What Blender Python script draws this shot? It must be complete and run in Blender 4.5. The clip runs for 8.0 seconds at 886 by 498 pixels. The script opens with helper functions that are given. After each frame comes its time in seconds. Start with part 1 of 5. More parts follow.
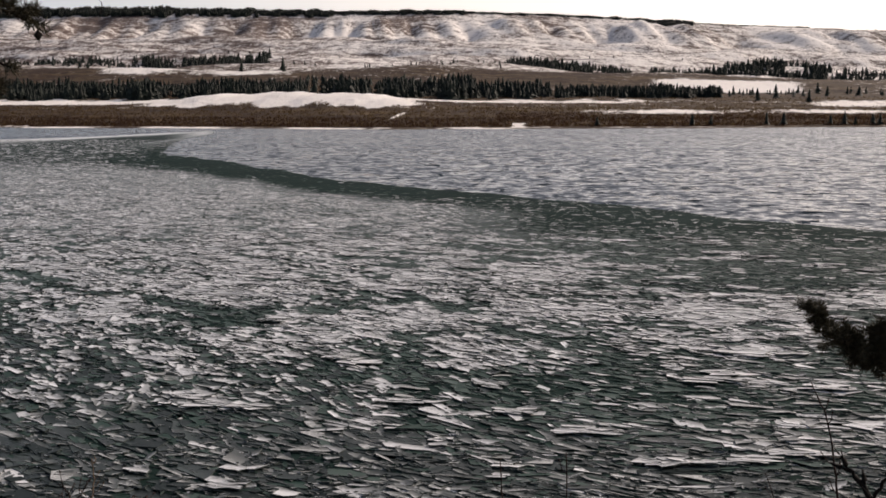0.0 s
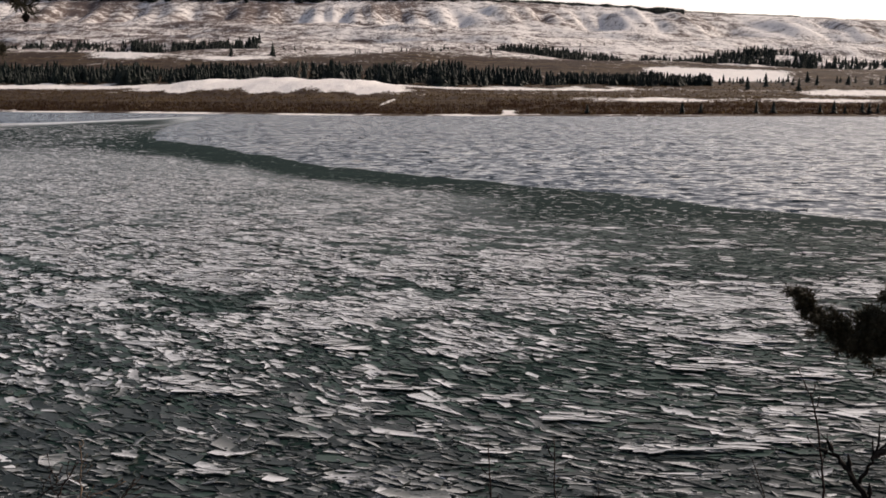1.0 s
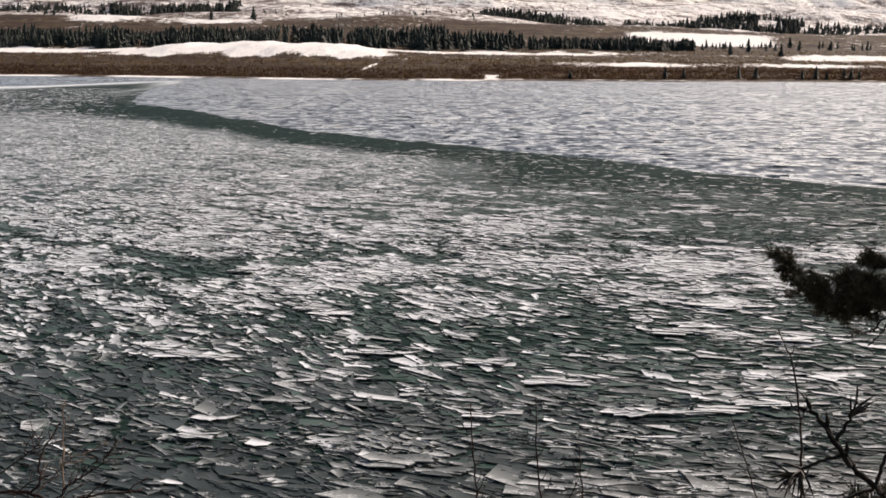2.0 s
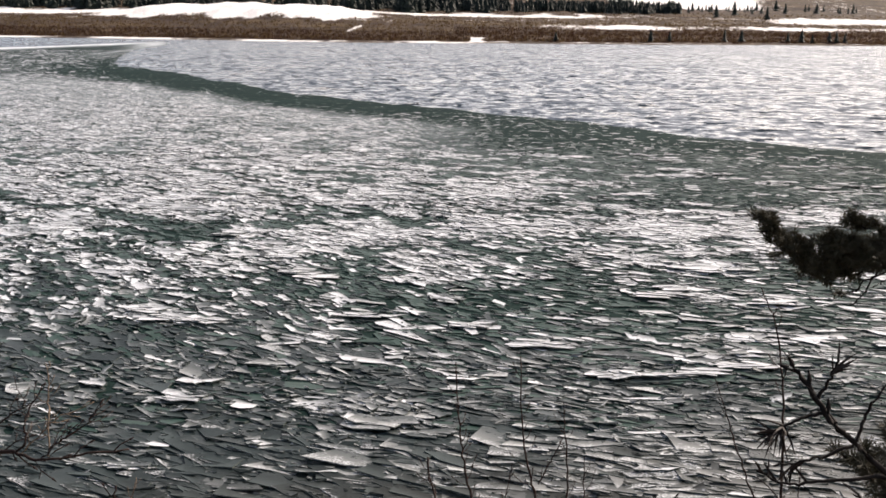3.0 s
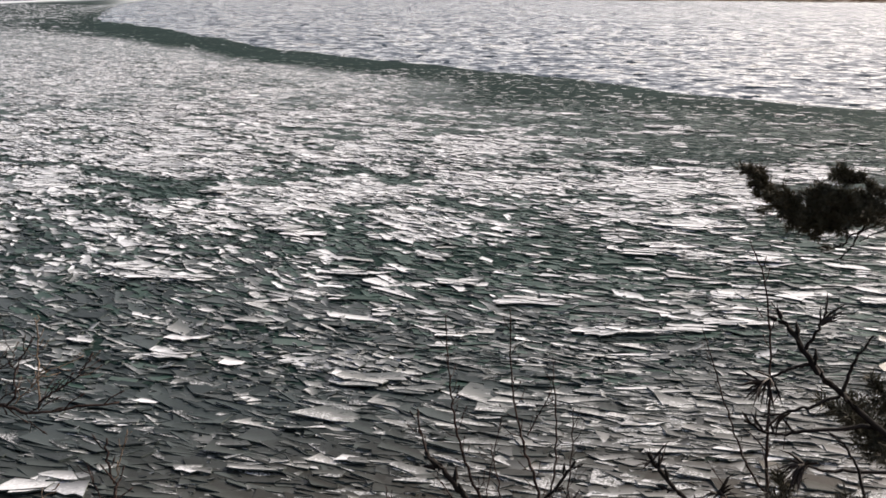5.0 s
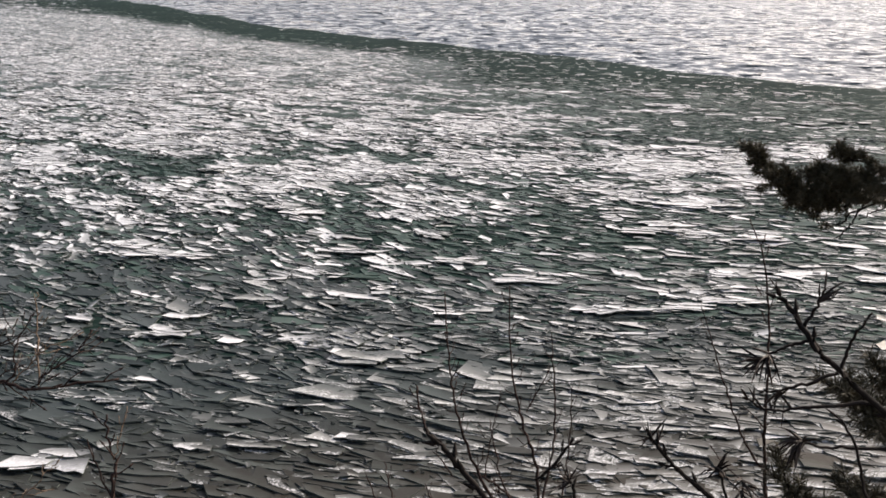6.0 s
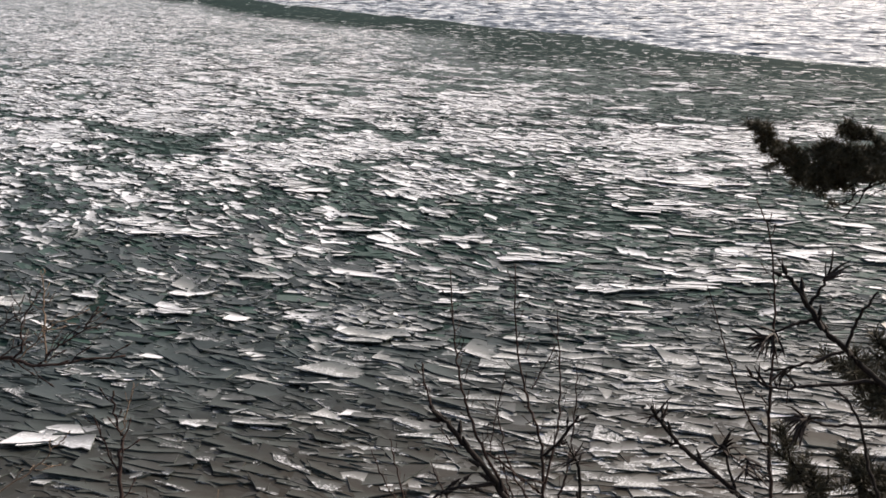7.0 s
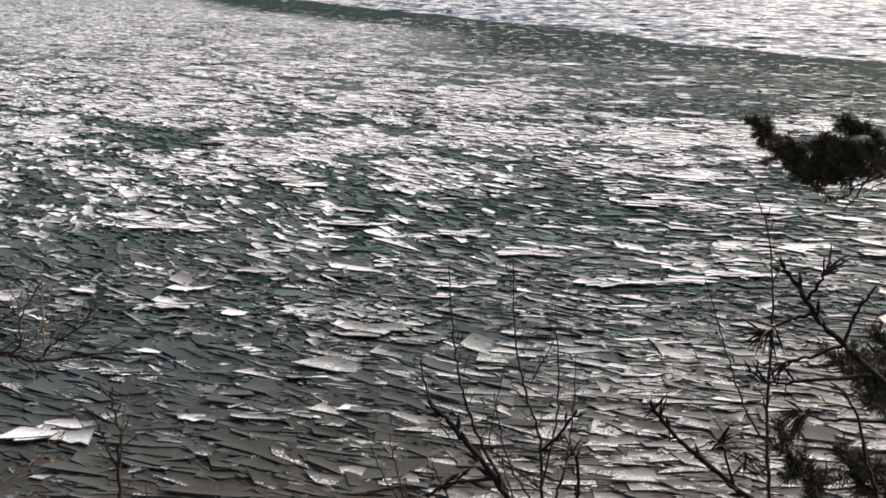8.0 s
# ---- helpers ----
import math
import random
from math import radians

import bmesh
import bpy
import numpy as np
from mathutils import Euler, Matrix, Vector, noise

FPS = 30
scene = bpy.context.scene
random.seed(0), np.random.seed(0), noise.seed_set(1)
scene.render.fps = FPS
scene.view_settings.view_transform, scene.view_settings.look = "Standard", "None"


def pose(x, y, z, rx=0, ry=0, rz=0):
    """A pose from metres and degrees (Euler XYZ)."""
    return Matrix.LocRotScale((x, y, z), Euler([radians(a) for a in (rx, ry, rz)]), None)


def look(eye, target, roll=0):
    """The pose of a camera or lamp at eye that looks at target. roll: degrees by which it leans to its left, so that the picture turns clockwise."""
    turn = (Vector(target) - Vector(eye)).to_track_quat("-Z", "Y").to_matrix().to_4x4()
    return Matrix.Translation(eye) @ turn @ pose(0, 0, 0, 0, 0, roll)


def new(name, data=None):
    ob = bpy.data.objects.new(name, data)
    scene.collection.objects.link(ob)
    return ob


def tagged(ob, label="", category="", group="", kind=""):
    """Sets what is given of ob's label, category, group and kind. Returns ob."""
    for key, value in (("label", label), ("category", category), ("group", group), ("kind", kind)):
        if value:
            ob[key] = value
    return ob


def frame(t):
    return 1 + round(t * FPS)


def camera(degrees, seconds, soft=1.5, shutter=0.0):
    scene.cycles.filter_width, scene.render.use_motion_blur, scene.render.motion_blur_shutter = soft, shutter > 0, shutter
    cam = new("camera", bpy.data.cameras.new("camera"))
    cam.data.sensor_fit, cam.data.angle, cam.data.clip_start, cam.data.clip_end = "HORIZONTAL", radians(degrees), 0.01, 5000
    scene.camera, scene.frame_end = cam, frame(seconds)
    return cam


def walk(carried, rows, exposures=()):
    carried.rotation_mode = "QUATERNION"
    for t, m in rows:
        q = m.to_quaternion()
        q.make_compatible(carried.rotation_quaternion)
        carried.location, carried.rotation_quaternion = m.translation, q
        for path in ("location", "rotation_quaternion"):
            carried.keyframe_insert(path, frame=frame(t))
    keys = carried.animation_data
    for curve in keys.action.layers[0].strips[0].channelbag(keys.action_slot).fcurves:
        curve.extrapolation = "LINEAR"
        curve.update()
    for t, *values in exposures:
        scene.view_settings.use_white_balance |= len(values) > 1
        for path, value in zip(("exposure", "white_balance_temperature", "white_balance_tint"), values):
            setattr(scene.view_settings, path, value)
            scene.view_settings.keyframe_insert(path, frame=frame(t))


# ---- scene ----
cam = camera(45.2, 8.0, soft=1.7)
# seconds, x, y, z, yaw, pitch, roll
PATH = [
    (0.0, 0.000, 0.0, 10.032, 0.000, -7.600, 0.000), (0.5, 0.001, 0.0, 10.030, -0.130, -7.580, -0.106),
    (1.0, 0.001, 0.0, 10.026, -0.518, -8.299, -0.359), (1.5, 0.001, 0.0, 10.020, -1.040, -9.297, -0.443),
    (3.0, 0.000, 0.0, 10.005, -2.236, -12.114, -0.709), (3.5, 0.000, 0.0, 10.000, -2.707, -13.261, -0.763),
    (4.0, -0.003, 0.0, 9.996, -2.825, -13.570, -0.820), (4.5, -0.005, 0.0, 9.995, -2.864, -13.878, -0.822),
    (6.0, -0.007, 0.0, 9.990, -2.954, -15.541, -0.918), (6.5, -0.007, 0.0, 9.988, -2.910, -16.029, -0.937),
    (7.0, -0.008, 0.0, 9.988, -2.643, -16.706, -0.968), (7.5, -0.009, 0.0, 9.990, -2.769, -17.000, -0.967),
    (8.0, -0.010, 0.0, 9.990, -2.780, -17.014, -0.940)]
walk(cam, [(t, pose(x, y, z, 90 + pitch, roll, yaw)) for t, x, y, z, yaw, pitch, roll in PATH],
     [(0.0, -0.53, 7100, 16), (0.6, -0.53, 7100, 16), (1.0, -0.54, 7100, 16), (1.5, -0.27, 7100, 15), (2.2, 0.10, 7050, 14), (3.0, 0.38, 7000, 14), (4.0, 0.36, 7000, 14),
      (5.0, 0.35, 7000, 14), (6.5, 0.40, 7000, 14), (8.0, 0.46, 7000, 14)])

# ---- light: hazy bright sky, soft sun ahead and to the right ----
SUN_AZ, SUN_EL = 52.0, 30.0
world = bpy.data.worlds.new("sky")
scene.world = world
world.use_nodes = True
wn, wl = world.node_tree.nodes, world.node_tree.links
sky = wn.new("ShaderNodeTexSky")
sky.sky_type, sky.sun_disc = "NISHITA", False
sky.sun_elevation, sky.sun_rotation = radians(SUN_EL), radians(SUN_AZ)
sky.altitude, sky.air_density, sky.dust_density, sky.ozone_density = 700, 1.0, 2.0, 1.0
wcoord, wnoise = wn.new("ShaderNodeTexCoord"), wn.new("ShaderNodeTexNoise")
wnoise.inputs["Scale"].default_value, wnoise.inputs["Detail"].default_value = 2.2, 5.0
wl.new(wcoord.outputs["Generated"], wnoise.inputs["Vector"])
wramp = wn.new("ShaderNodeMapRange")
wramp.inputs["From Min"].default_value, wramp.inputs["From Max"].default_value = 0.3, 0.7
wramp.inputs["To Min"].default_value, wramp.inputs["To Max"].default_value = 0.5, 0.75
wl.new(wnoise.outputs["Fac"], wramp.inputs["Value"])
wmix = wn.new("ShaderNodeMix")
wmix.data_type = "RGBA"
wsep, whaze, wmul = wn.new("ShaderNodeSeparateXYZ"), wn.new("ShaderNodeMapRange"), wn.new("ShaderNodeMath")
wl.new(wcoord.outputs["Generated"], wsep.inputs["Vector"])
wl.new(wsep.outputs["Z"], whaze.inputs["Value"])
for key, value in (("From Min", 0.0), ("From Max", 0.50), ("To Min", 1.25), ("To Max", 0.20)):   # haze thins with height
    whaze.inputs[key].default_value = value
wmul.operation = "MULTIPLY"
# thin cloud is brighter towards the sun
wdot, wglow, wcloud = wn.new("ShaderNodeVectorMath"), wn.new("ShaderNodeMapRange"), wn.new("ShaderNodeVectorMath")
wdot.operation, wcloud.operation, wglow.interpolation_type = "DOT_PRODUCT", "SCALE", "SMOOTHSTEP"
wdot.inputs[1].default_value = (math.sin(radians(SUN_AZ)) * math.cos(radians(SUN_EL)), math.cos(radians(SUN_AZ)) * math.cos(radians(SUN_EL)), math.sin(radians(SUN_EL)))
wl.new(wcoord.outputs["Generated"], wdot.inputs[0])
for key, value in (("From Min", -0.2), ("From Max", 1.0), ("To Min", 0.22), ("To Max", 1.95)):
    wglow.inputs[key].default_value = value
wl.new(wdot.outputs["Value"], wglow.inputs["Value"])
wtint = wn.new("ShaderNodeMix")
wtint.data_type = "RGBA"
wtint.inputs["A"].default_value, wtint.inputs["B"].default_value = (8.7, 9.8, 11.5, 1), (10.4, 9.8, 9.5, 1)
wwarm = wn.new("ShaderNodeMapRange")
wwarm.inputs["From Min"].default_value, wwarm.inputs["From Max"].default_value = 0.7, 1.4
wl.new(wglow.outputs["Result"], wwarm.inputs["Value"])
wl.new(wwarm.outputs["Result"], wtint.inputs["Factor"])
wl.new(wtint.outputs["Result"], wcloud.inputs[0])
wl.new(wglow.outputs["Result"], wcloud.inputs["Scale"])
wl.new(wcloud.outputs["Vector"], wmix.inputs["B"])
wl.new(wramp.outputs["Result"], wmul.inputs[0])
wl.new(whaze.outputs["Result"], wmul.inputs[1])
wl.new(wmul.outputs["Value"], wmix.inputs["Factor"])
wl.new(sky.outputs["Color"], wmix.inputs["A"])
wl.new(wmix.outputs["Result"], wn["Background"].inputs["Color"])
wn["Background"].inputs["Strength"].default_value = 0.13

sun = new("sun", bpy.data.lights.new("sun", "SUN"))
sun.data.energy, sun.data.angle, sun.data.color = 4.9, radians(6.0), (1.0, 0.92, 0.82)
az, el = radians(SUN_AZ), radians(SUN_EL)
sun.matrix_world = look((200 * math.sin(az) * math.cos(el), 200 * math.cos(az) * math.cos(el), 200 * math.sin(el)), (0, 0, 0))

# ---- helpers for meshes and materials ----


def part(name, mesh, material, parent=None, label=""):
    """Links a mesh as one object, under its thing where there is one."""
    if not mesh.materials:
        mesh.materials.append(material)
    ob = new(name, mesh)
    if parent is not None:
        ob.parent = parent
        ob.matrix_parent_inverse = parent.matrix_basis.inverted()
    if label:
        tagged(ob, label)
    return ob


def mesh_of(name, verts, faces, smooth=False):
    me = bpy.data.meshes.new(name)
    me.from_pydata(verts, [], faces)
    me.update()
    if smooth:
        me.polygons.foreach_set("use_smooth", [True] * len(me.polygons))
    return me


class Nodes:
    """A material and short ways to add nodes to it."""

    def __init__(self, name):
        self.mat = bpy.data.materials.new(name)
        self.mat.use_nodes = True
        self.n, self.l = self.mat.node_tree.nodes, self.mat.node_tree.links
        self.bsdf = self.n["Principled BSDF"]

    def add(self, kind, **inputs):
        node = self.n.new(kind)
        for key, value in inputs.items():
            self.put(node.inputs[key.replace("_", " ")], value)
        return node

    def put(self, socket, value):
        if isinstance(value, bpy.types.NodeSocket):
            self.l.new(value, socket)
        else:
            socket.default_value = value

    def pos(self, sx=1.0, sy=1.0, sz=1.0, turn=0.0):
        geo = self.n.new("ShaderNodeNewGeometry")
        mp = self.n.new("ShaderNodeMapping")
        mp.inputs["Scale"].default_value = (sx, sy, sz)
        mp.inputs["Rotation"].default_value = (0, 0, radians(turn))
        self.l.new(geo.outputs["Position"], mp.inputs["Vector"])
        return mp.outputs["Vector"]

    def noise(self, scale, detail=4.0, vec=None, rough=0.55):
        t = self.add("ShaderNodeTexNoise", Scale=scale, Detail=detail, Roughness=rough)
        if vec is not None:
            self.l.new(vec, t.inputs["Vector"])
        return t.outputs["Fac"]

    def ramp(self, fac, stops):
        r = self.n.new("ShaderNodeValToRGB")
        while len(r.color_ramp.elements) < len(stops):
            r.color_ramp.elements.new(0.5)
        for e, (p, c) in zip(r.color_ramp.elements, stops):
            e.position, e.color = p, (*c, 1)
        self.l.new(fac, r.inputs["Fac"])
        return r.outputs["Color"]

    def range(self, v, a, b, c, d):
        m = self.n.new("ShaderNodeMapRange")
        self.l.new(v, m.inputs["Value"])
        for key, x in zip(("From Min", "From Max", "To Min", "To Max"), (a, b, c, d)):
            m.inputs[key].default_value = x
        return m.outputs["Result"]

    def math(self, op, a, b=0.0):
        m = self.n.new("ShaderNodeMath")
        m.operation = op
        self.put(m.inputs[0], a)
        self.put(m.inputs[1], b)
        return m.outputs["Value"]

    def mix(self, fac, a, b):
        m = self.n.new("ShaderNodeMix")
        m.data_type = "RGBA"
        for key, v in (("Factor", fac), ("A", a), ("B", b)):
            if isinstance(v, tuple):
                v = (*v, 1)
            self.put(m.inputs[key], v)
        return m.outputs["Result"]

    def bump(self, height, strength, distance):
        b = self.add("ShaderNodeBump", Strength=strength, Distance=distance, Height=height)
        self.l.new(b.outputs["Normal"], self.bsdf.inputs["Normal"])

    def set(self, **inputs):
        for key, value in inputs.items():
            if isinstance(value, tuple):
                value = (*value, 1)
            self.put(self.bsdf.inputs[key.replace("_", " ")], value)
        return self.mat

    def island(self):
        """A random number for each loose piece and each object."""
        a = self.n.new("ShaderNodeNewGeometry").outputs["Random Per Island"]
        b = self.n.new("ShaderNodeObjectInfo").outputs["Random"]
        return self.math("FRACT", self.math("ADD", a, b))

    def attr(self, name):
        a = self.n.new("ShaderNodeAttribute")
        a.attribute_name = name
        return a.outputs["Fac"]


def water_material():
    """Lake water under a breeze: facets lean towards the viewer's shore, with steeper dark troughs between the wavelets."""
    k = Nodes("lake_water")
    total = None
    for sx, sy, amount in ((0.30, 0.45, 0.26), (0.75, 0.75, 0.30), (0.07, 0.05, 0.05)):
        t = k.add("ShaderNodeTexNoise", Scale=1.0, Detail=3.0, Roughness=0.6, Vector=k.pos(sx, sy, 1, 4))
        centred, scaled = k.n.new("ShaderNodeVectorMath"), k.n.new("ShaderNodeVectorMath")
        centred.operation, scaled.operation = "SUBTRACT", "MULTIPLY"
        centred.inputs[1].default_value = (0.5, 0.5, 0.5)
        scaled.inputs[1].default_value = (0.8 * amount, 2.3 * amount, 0)
        k.l.new(t.outputs["Color"], centred.inputs[0])
        k.l.new(centred.outputs["Vector"], scaled.inputs[0])
        if total is None:
            total = scaled.outputs["Vector"]
        else:
            both = k.n.new("ShaderNodeVectorMath")
            k.l.new(total, both.inputs[0])
            k.l.new(scaled.outputs["Vector"], both.inputs[1])
            total = both.outputs["Vector"]
    # the near faces of the larger wavelets stand steeper
    gust = k.range(k.noise(0.012, 3, k.pos(1, 0.6, 1)), 0.35, 0.65, 0.55, 1.0)
    trough = k.add("ShaderNodeCombineXYZ", X=0.0, Z=0.0)
    steep = k.range(k.noise(1.0, 4, k.pos(0.34, 0.42, 1, 3), 0.6), 0.57, 0.66, 0.0, -0.80)
    k.l.new(k.math("ADD", k.math("MULTIPLY", steep, gust), -0.115), trough.inputs["Y"])
    joined = k.n.new("ShaderNodeVectorMath")
    k.l.new(total, joined.inputs[0])
    k.l.new(trough.outputs["Vector"], joined.inputs[1])
    up, unit = k.n.new("ShaderNodeVectorMath"), k.n.new("ShaderNodeVectorMath")
    up.inputs[1].default_value = (0, 0, 1)
    unit.operation = "NORMALIZE"
    k.l.new(joined.outputs["Vector"], up.inputs[0])
    k.l.new(up.outputs["Vector"], unit.inputs[0])
    k.l.new(unit.outputs["Vector"], k.bsdf.inputs["Normal"])
    return k.set(Base_Color=(0.010, 0.024, 0.032), Roughness=0.10, IOR=1.33)


def slush_material():
    k = Nodes("green_slush_ice")
    a = k.noise(0.09, 4, k.pos(1, 1.6, 1, -20))
    b = k.noise(2.2, 5, k.pos(0.45, 1.3, 1, -12))
    d = k.noise(0.35, 6, k.pos(0.6, 1.2, 1, -15), 0.7)
    c = k.ramp(a, [(0.3, (0.009, 0.020, 0.017)), (0.6, (0.014, 0.029, 0.025)), (0.8, (0.022, 0.039, 0.036))])
    c2 = k.mix(k.range(b, 0.45, 0.75, 0.0, 0.6), c, (0.030, 0.046, 0.043))
    pale = k.ramp(b, [(0.3, (0.16, 0.19, 0.19)), (0.55, (0.38, 0.41, 0.42)), (0.75, (0.66, 0.67, 0.69))])
    f = k.math("ADD", k.attr("frost"), k.math("MULTIPLY", k.math("SUBTRACT", d, 0.5), 0.9))
    c2 = k.mix(k.range(f, 0.25, 0.85, 0.0, 0.9), c2, pale)
    c2 = k.mix(k.range(f, 0.95, 1.35, 0.0, 0.85), c2, (0.74, 0.75, 0.77))          # drifted snow
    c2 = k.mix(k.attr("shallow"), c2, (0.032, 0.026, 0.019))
    k.bump(b, 0.8, 0.12)
    return k.set(Base_Color=c2, Roughness=k.range(b, 0.3, 0.7, 0.6, 0.8), IOR=1.31, Specular_IOR_Level=0.03)


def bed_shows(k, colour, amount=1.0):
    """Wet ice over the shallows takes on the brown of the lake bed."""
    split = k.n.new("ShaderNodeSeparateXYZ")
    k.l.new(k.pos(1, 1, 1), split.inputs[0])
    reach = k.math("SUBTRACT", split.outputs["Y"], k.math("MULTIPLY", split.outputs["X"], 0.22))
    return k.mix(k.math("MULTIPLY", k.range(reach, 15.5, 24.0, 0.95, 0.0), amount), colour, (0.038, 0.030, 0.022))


def ice_material(name, dark, light, rough, frosty, gloss=0.5, fade=0.84):
    """Ice whose pieces differ in clearness: dry and frosted at the raised end, wet and clear where they dip into the lake."""
    k = Nodes(name)
    r = k.island()
    grain = k.noise(2.6, 5, k.pos(1, 1.4, 1), 0.65)
    frost = k.noise(22.0, 4, k.pos(1, 1, 1), 0.7)
    dry = k.math("ADD", k.attr("dry"), k.math("MULTIPLY", k.math("SUBTRACT", grain, 0.5), 0.5))
    base = k.ramp(r, [(0.0, dark), (0.6, tuple((a + b) / 2 for a, b in zip(dark, light))), (1.0, light)])
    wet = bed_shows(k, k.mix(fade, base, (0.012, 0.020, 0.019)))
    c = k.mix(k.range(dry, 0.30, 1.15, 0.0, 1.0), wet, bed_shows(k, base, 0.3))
    crust = k.math("MULTIPLY", k.range(frost, 0.48, 0.62, 0.0, 1.0), k.range(k.math("ADD", dry, grain), 1.35 - frosty, 1.6 - frosty, 0.0, 0.85))
    c = k.mix(crust, c, (0.80, 0.81, 0.82))
    k.bump(k.math("ADD", grain, k.math("MULTIPLY", frost, 0.15)), 0.12, 0.05)
    return k.set(Base_Color=c, Roughness=k.range(grain, 0.3, 0.7, rough, rough + 0.25), IOR=1.31, Specular_IOR_Level=gloss)


def wet_ice_material(name, dark, middle, light):
    """Thin wet ice through which the lake shows, greyer at its raised end."""
    k = Nodes(name)
    n = k.noise(3.0, 5, k.pos(1, 1.4, 1), 0.65)
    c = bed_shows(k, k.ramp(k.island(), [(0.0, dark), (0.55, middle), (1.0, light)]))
    dry = k.math("ADD", k.attr("dry"), k.math("MULTIPLY", k.math("SUBTRACT", n, 0.5), 0.6))
    c = k.mix(k.range(dry, 0.45, 1.15, 0.0, 0.16), c, (0.27, 0.33, 0.315))
    k.bump(n, 0.15, 0.05)
    return k.set(Base_Color=c, Roughness=0.45, IOR=1.31, Specular_IOR_Level=0.12)


# green ice seen edge-on, coloured darker to stand in for shade along rims
def edge_material():
    k = Nodes("ice_edge")
    n = k.noise(9.0, 3, k.pos(1, 1, 0.3))
    return k.set(Base_Color=k.ramp(n, [(0.3, (0.042, 0.055, 0.049)), (0.7, (0.11, 0.128, 0.116))]), Roughness=0.35, IOR=1.31)


def terrain_material():
    k = Nodes("valley_ground")
    snow, bank = k.attr("snow"), k.attr("bank")
    p = k.pos(1, 1, 1)
    big = k.noise(0.012, 5, k.pos(1.0, 0.5, 1), 0.6)
    mid = k.noise(0.05, 6, k.pos(0.7, 0.35, 1.6, 15), 0.65)
    fine = k.noise(0.22, 4, k.pos(0.5, 0.25, 1.2), 0.7)
    layer = k.noise(0.06, 5, k.pos(0.25, 1.5, 1), 0.65)
    brush = k.ramp(k.math("ADD", k.math("MULTIPLY", fine, 0.35), k.math("MULTIPLY", layer, 0.65)), [(0.36, (0.022, 0.011, 0.007)), (0.50, (0.046, 0.026, 0.014)), (0.62, (0.108, 0.070, 0.034))])
    scrub = k.ramp(mid, [(0.3, (0.085, 0.062, 0.056)), (0.6, (0.17, 0.125, 0.108)), (0.8, (0.28, 0.21, 0.165))])
    land = k.mix(k.attr("hill"), brush, scrub)
    tiny = k.noise(0.55, 4, k.pos(0.6, 0.2, 1.3), 0.75)
    white = k.ramp(fine, [(0.3, (0.85, 0.785, 0.745)), (0.7, (0.95, 0.90, 0.845))])
    s = k.math("ADD", snow, k.math("MULTIPLY", k.math("SUBTRACT", big, 0.5), 0.9))
    s = k.math("ADD", s, k.math("MULTIPLY", k.math("SUBTRACT", mid, 0.5), 1.3))
    s = k.math("ADD", s, k.math("MULTIPLY", k.math("SUBTRACT", fine, 0.5), 1.5))
    s = k.math("ADD", s, k.math("MULTIPLY", k.math("SUBTRACT", tiny, 0.5), 1.7))
    bands = k.noise(0.03, 5, k.pos(0.22, 1.3, 1, 3), 0.65)          # benches along the slope
    s = k.math("ADD", s, k.math("MULTIPLY", k.math("MULTIPLY", k.math("SUBTRACT", bands, 0.5), 1.6), k.attr("hill")))
    c = k.mix(k.range(s, 0.28, 0.72, 0.0, 1.0), land, white)
    soil = k.ramp(k.noise(2.5, 6, p), [(0.3, (0.035, 0.026, 0.018)), (0.6, (0.10, 0.078, 0.05)), (0.8, (0.2, 0.17, 0.12))])
    c = k.mix(bank, c, soil)
    k.bump(k.math("ADD", mid, k.math("MULTIPLY", fine, 0.4)), 0.45, 6.0)
    return k.set(Base_Color=c, Roughness=0.9, Specular_IOR_Level=0.15)


def leafy_material(name, stops, rough=0.75, thin=False):
    k = Nodes(name)
    n = k.noise(0.4, 3, k.pos(1, 1, 1))
    f = k.math("ADD", k.math("MULTIPLY", k.island(), 0.6), k.math("MULTIPLY", n, 0.4))
    colour = k.ramp(f, stops)
    if thin:
        thru, mix = k.n.new("ShaderNodeBsdfTranslucent"), k.n.new("ShaderNodeMixShader")
        k.l.new(colour, thru.inputs["Color"])
        k.l.new(k.bsdf.outputs["BSDF"], mix.inputs[1])
        k.l.new(thru.outputs["BSDF"], mix.inputs[2])
        k.l.new(mix.outputs["Shader"], k.n["Material Output"].inputs["Surface"])
    return k.set(Base_Color=colour, Roughness=rough, Specular_IOR_Level=0.25)


def bark_material(name, dark, light):
    k = Nodes(name)
    n = k.noise(60.0, 4, k.pos(1, 1, 0.4))
    w = k.noise(9.0, 3, k.pos(1, 1, 1))
    c = k.mix(k.range(w, 0.35, 0.7, 0.0, 0.6), k.ramp(n, [(0.3, dark), (0.7, light)]), dark)
    k.bump(n, 0.7, 0.004)
    return k.set(Base_Color=c, Roughness=0.85, Specular_IOR_Level=0.2)


WATER, SLUSH, EDGE, GROUND = water_material(), slush_material(), edge_material(), terrain_material()
ICE_CLEAR = ice_material("clear_grey_ice", (0.012, 0.017, 0.016), (0.082, 0.089, 0.085), 0.22, 0.03, 0.14)
ICE_WHITE = ice_material("frosted_white_ice", (0.36, 0.37, 0.375), (0.78, 0.78, 0.78), 0.22, 0.16)
ICE_GREEN = wet_ice_material("wet_green_ice", (0.013, 0.032, 0.024), (0.024, 0.050, 0.040), (0.058, 0.086, 0.074))
ICE_DARK = wet_ice_material("dark_wet_ice", (0.010, 0.016, 0.016), (0.018, 0.026, 0.026), (0.038, 0.048, 0.049))
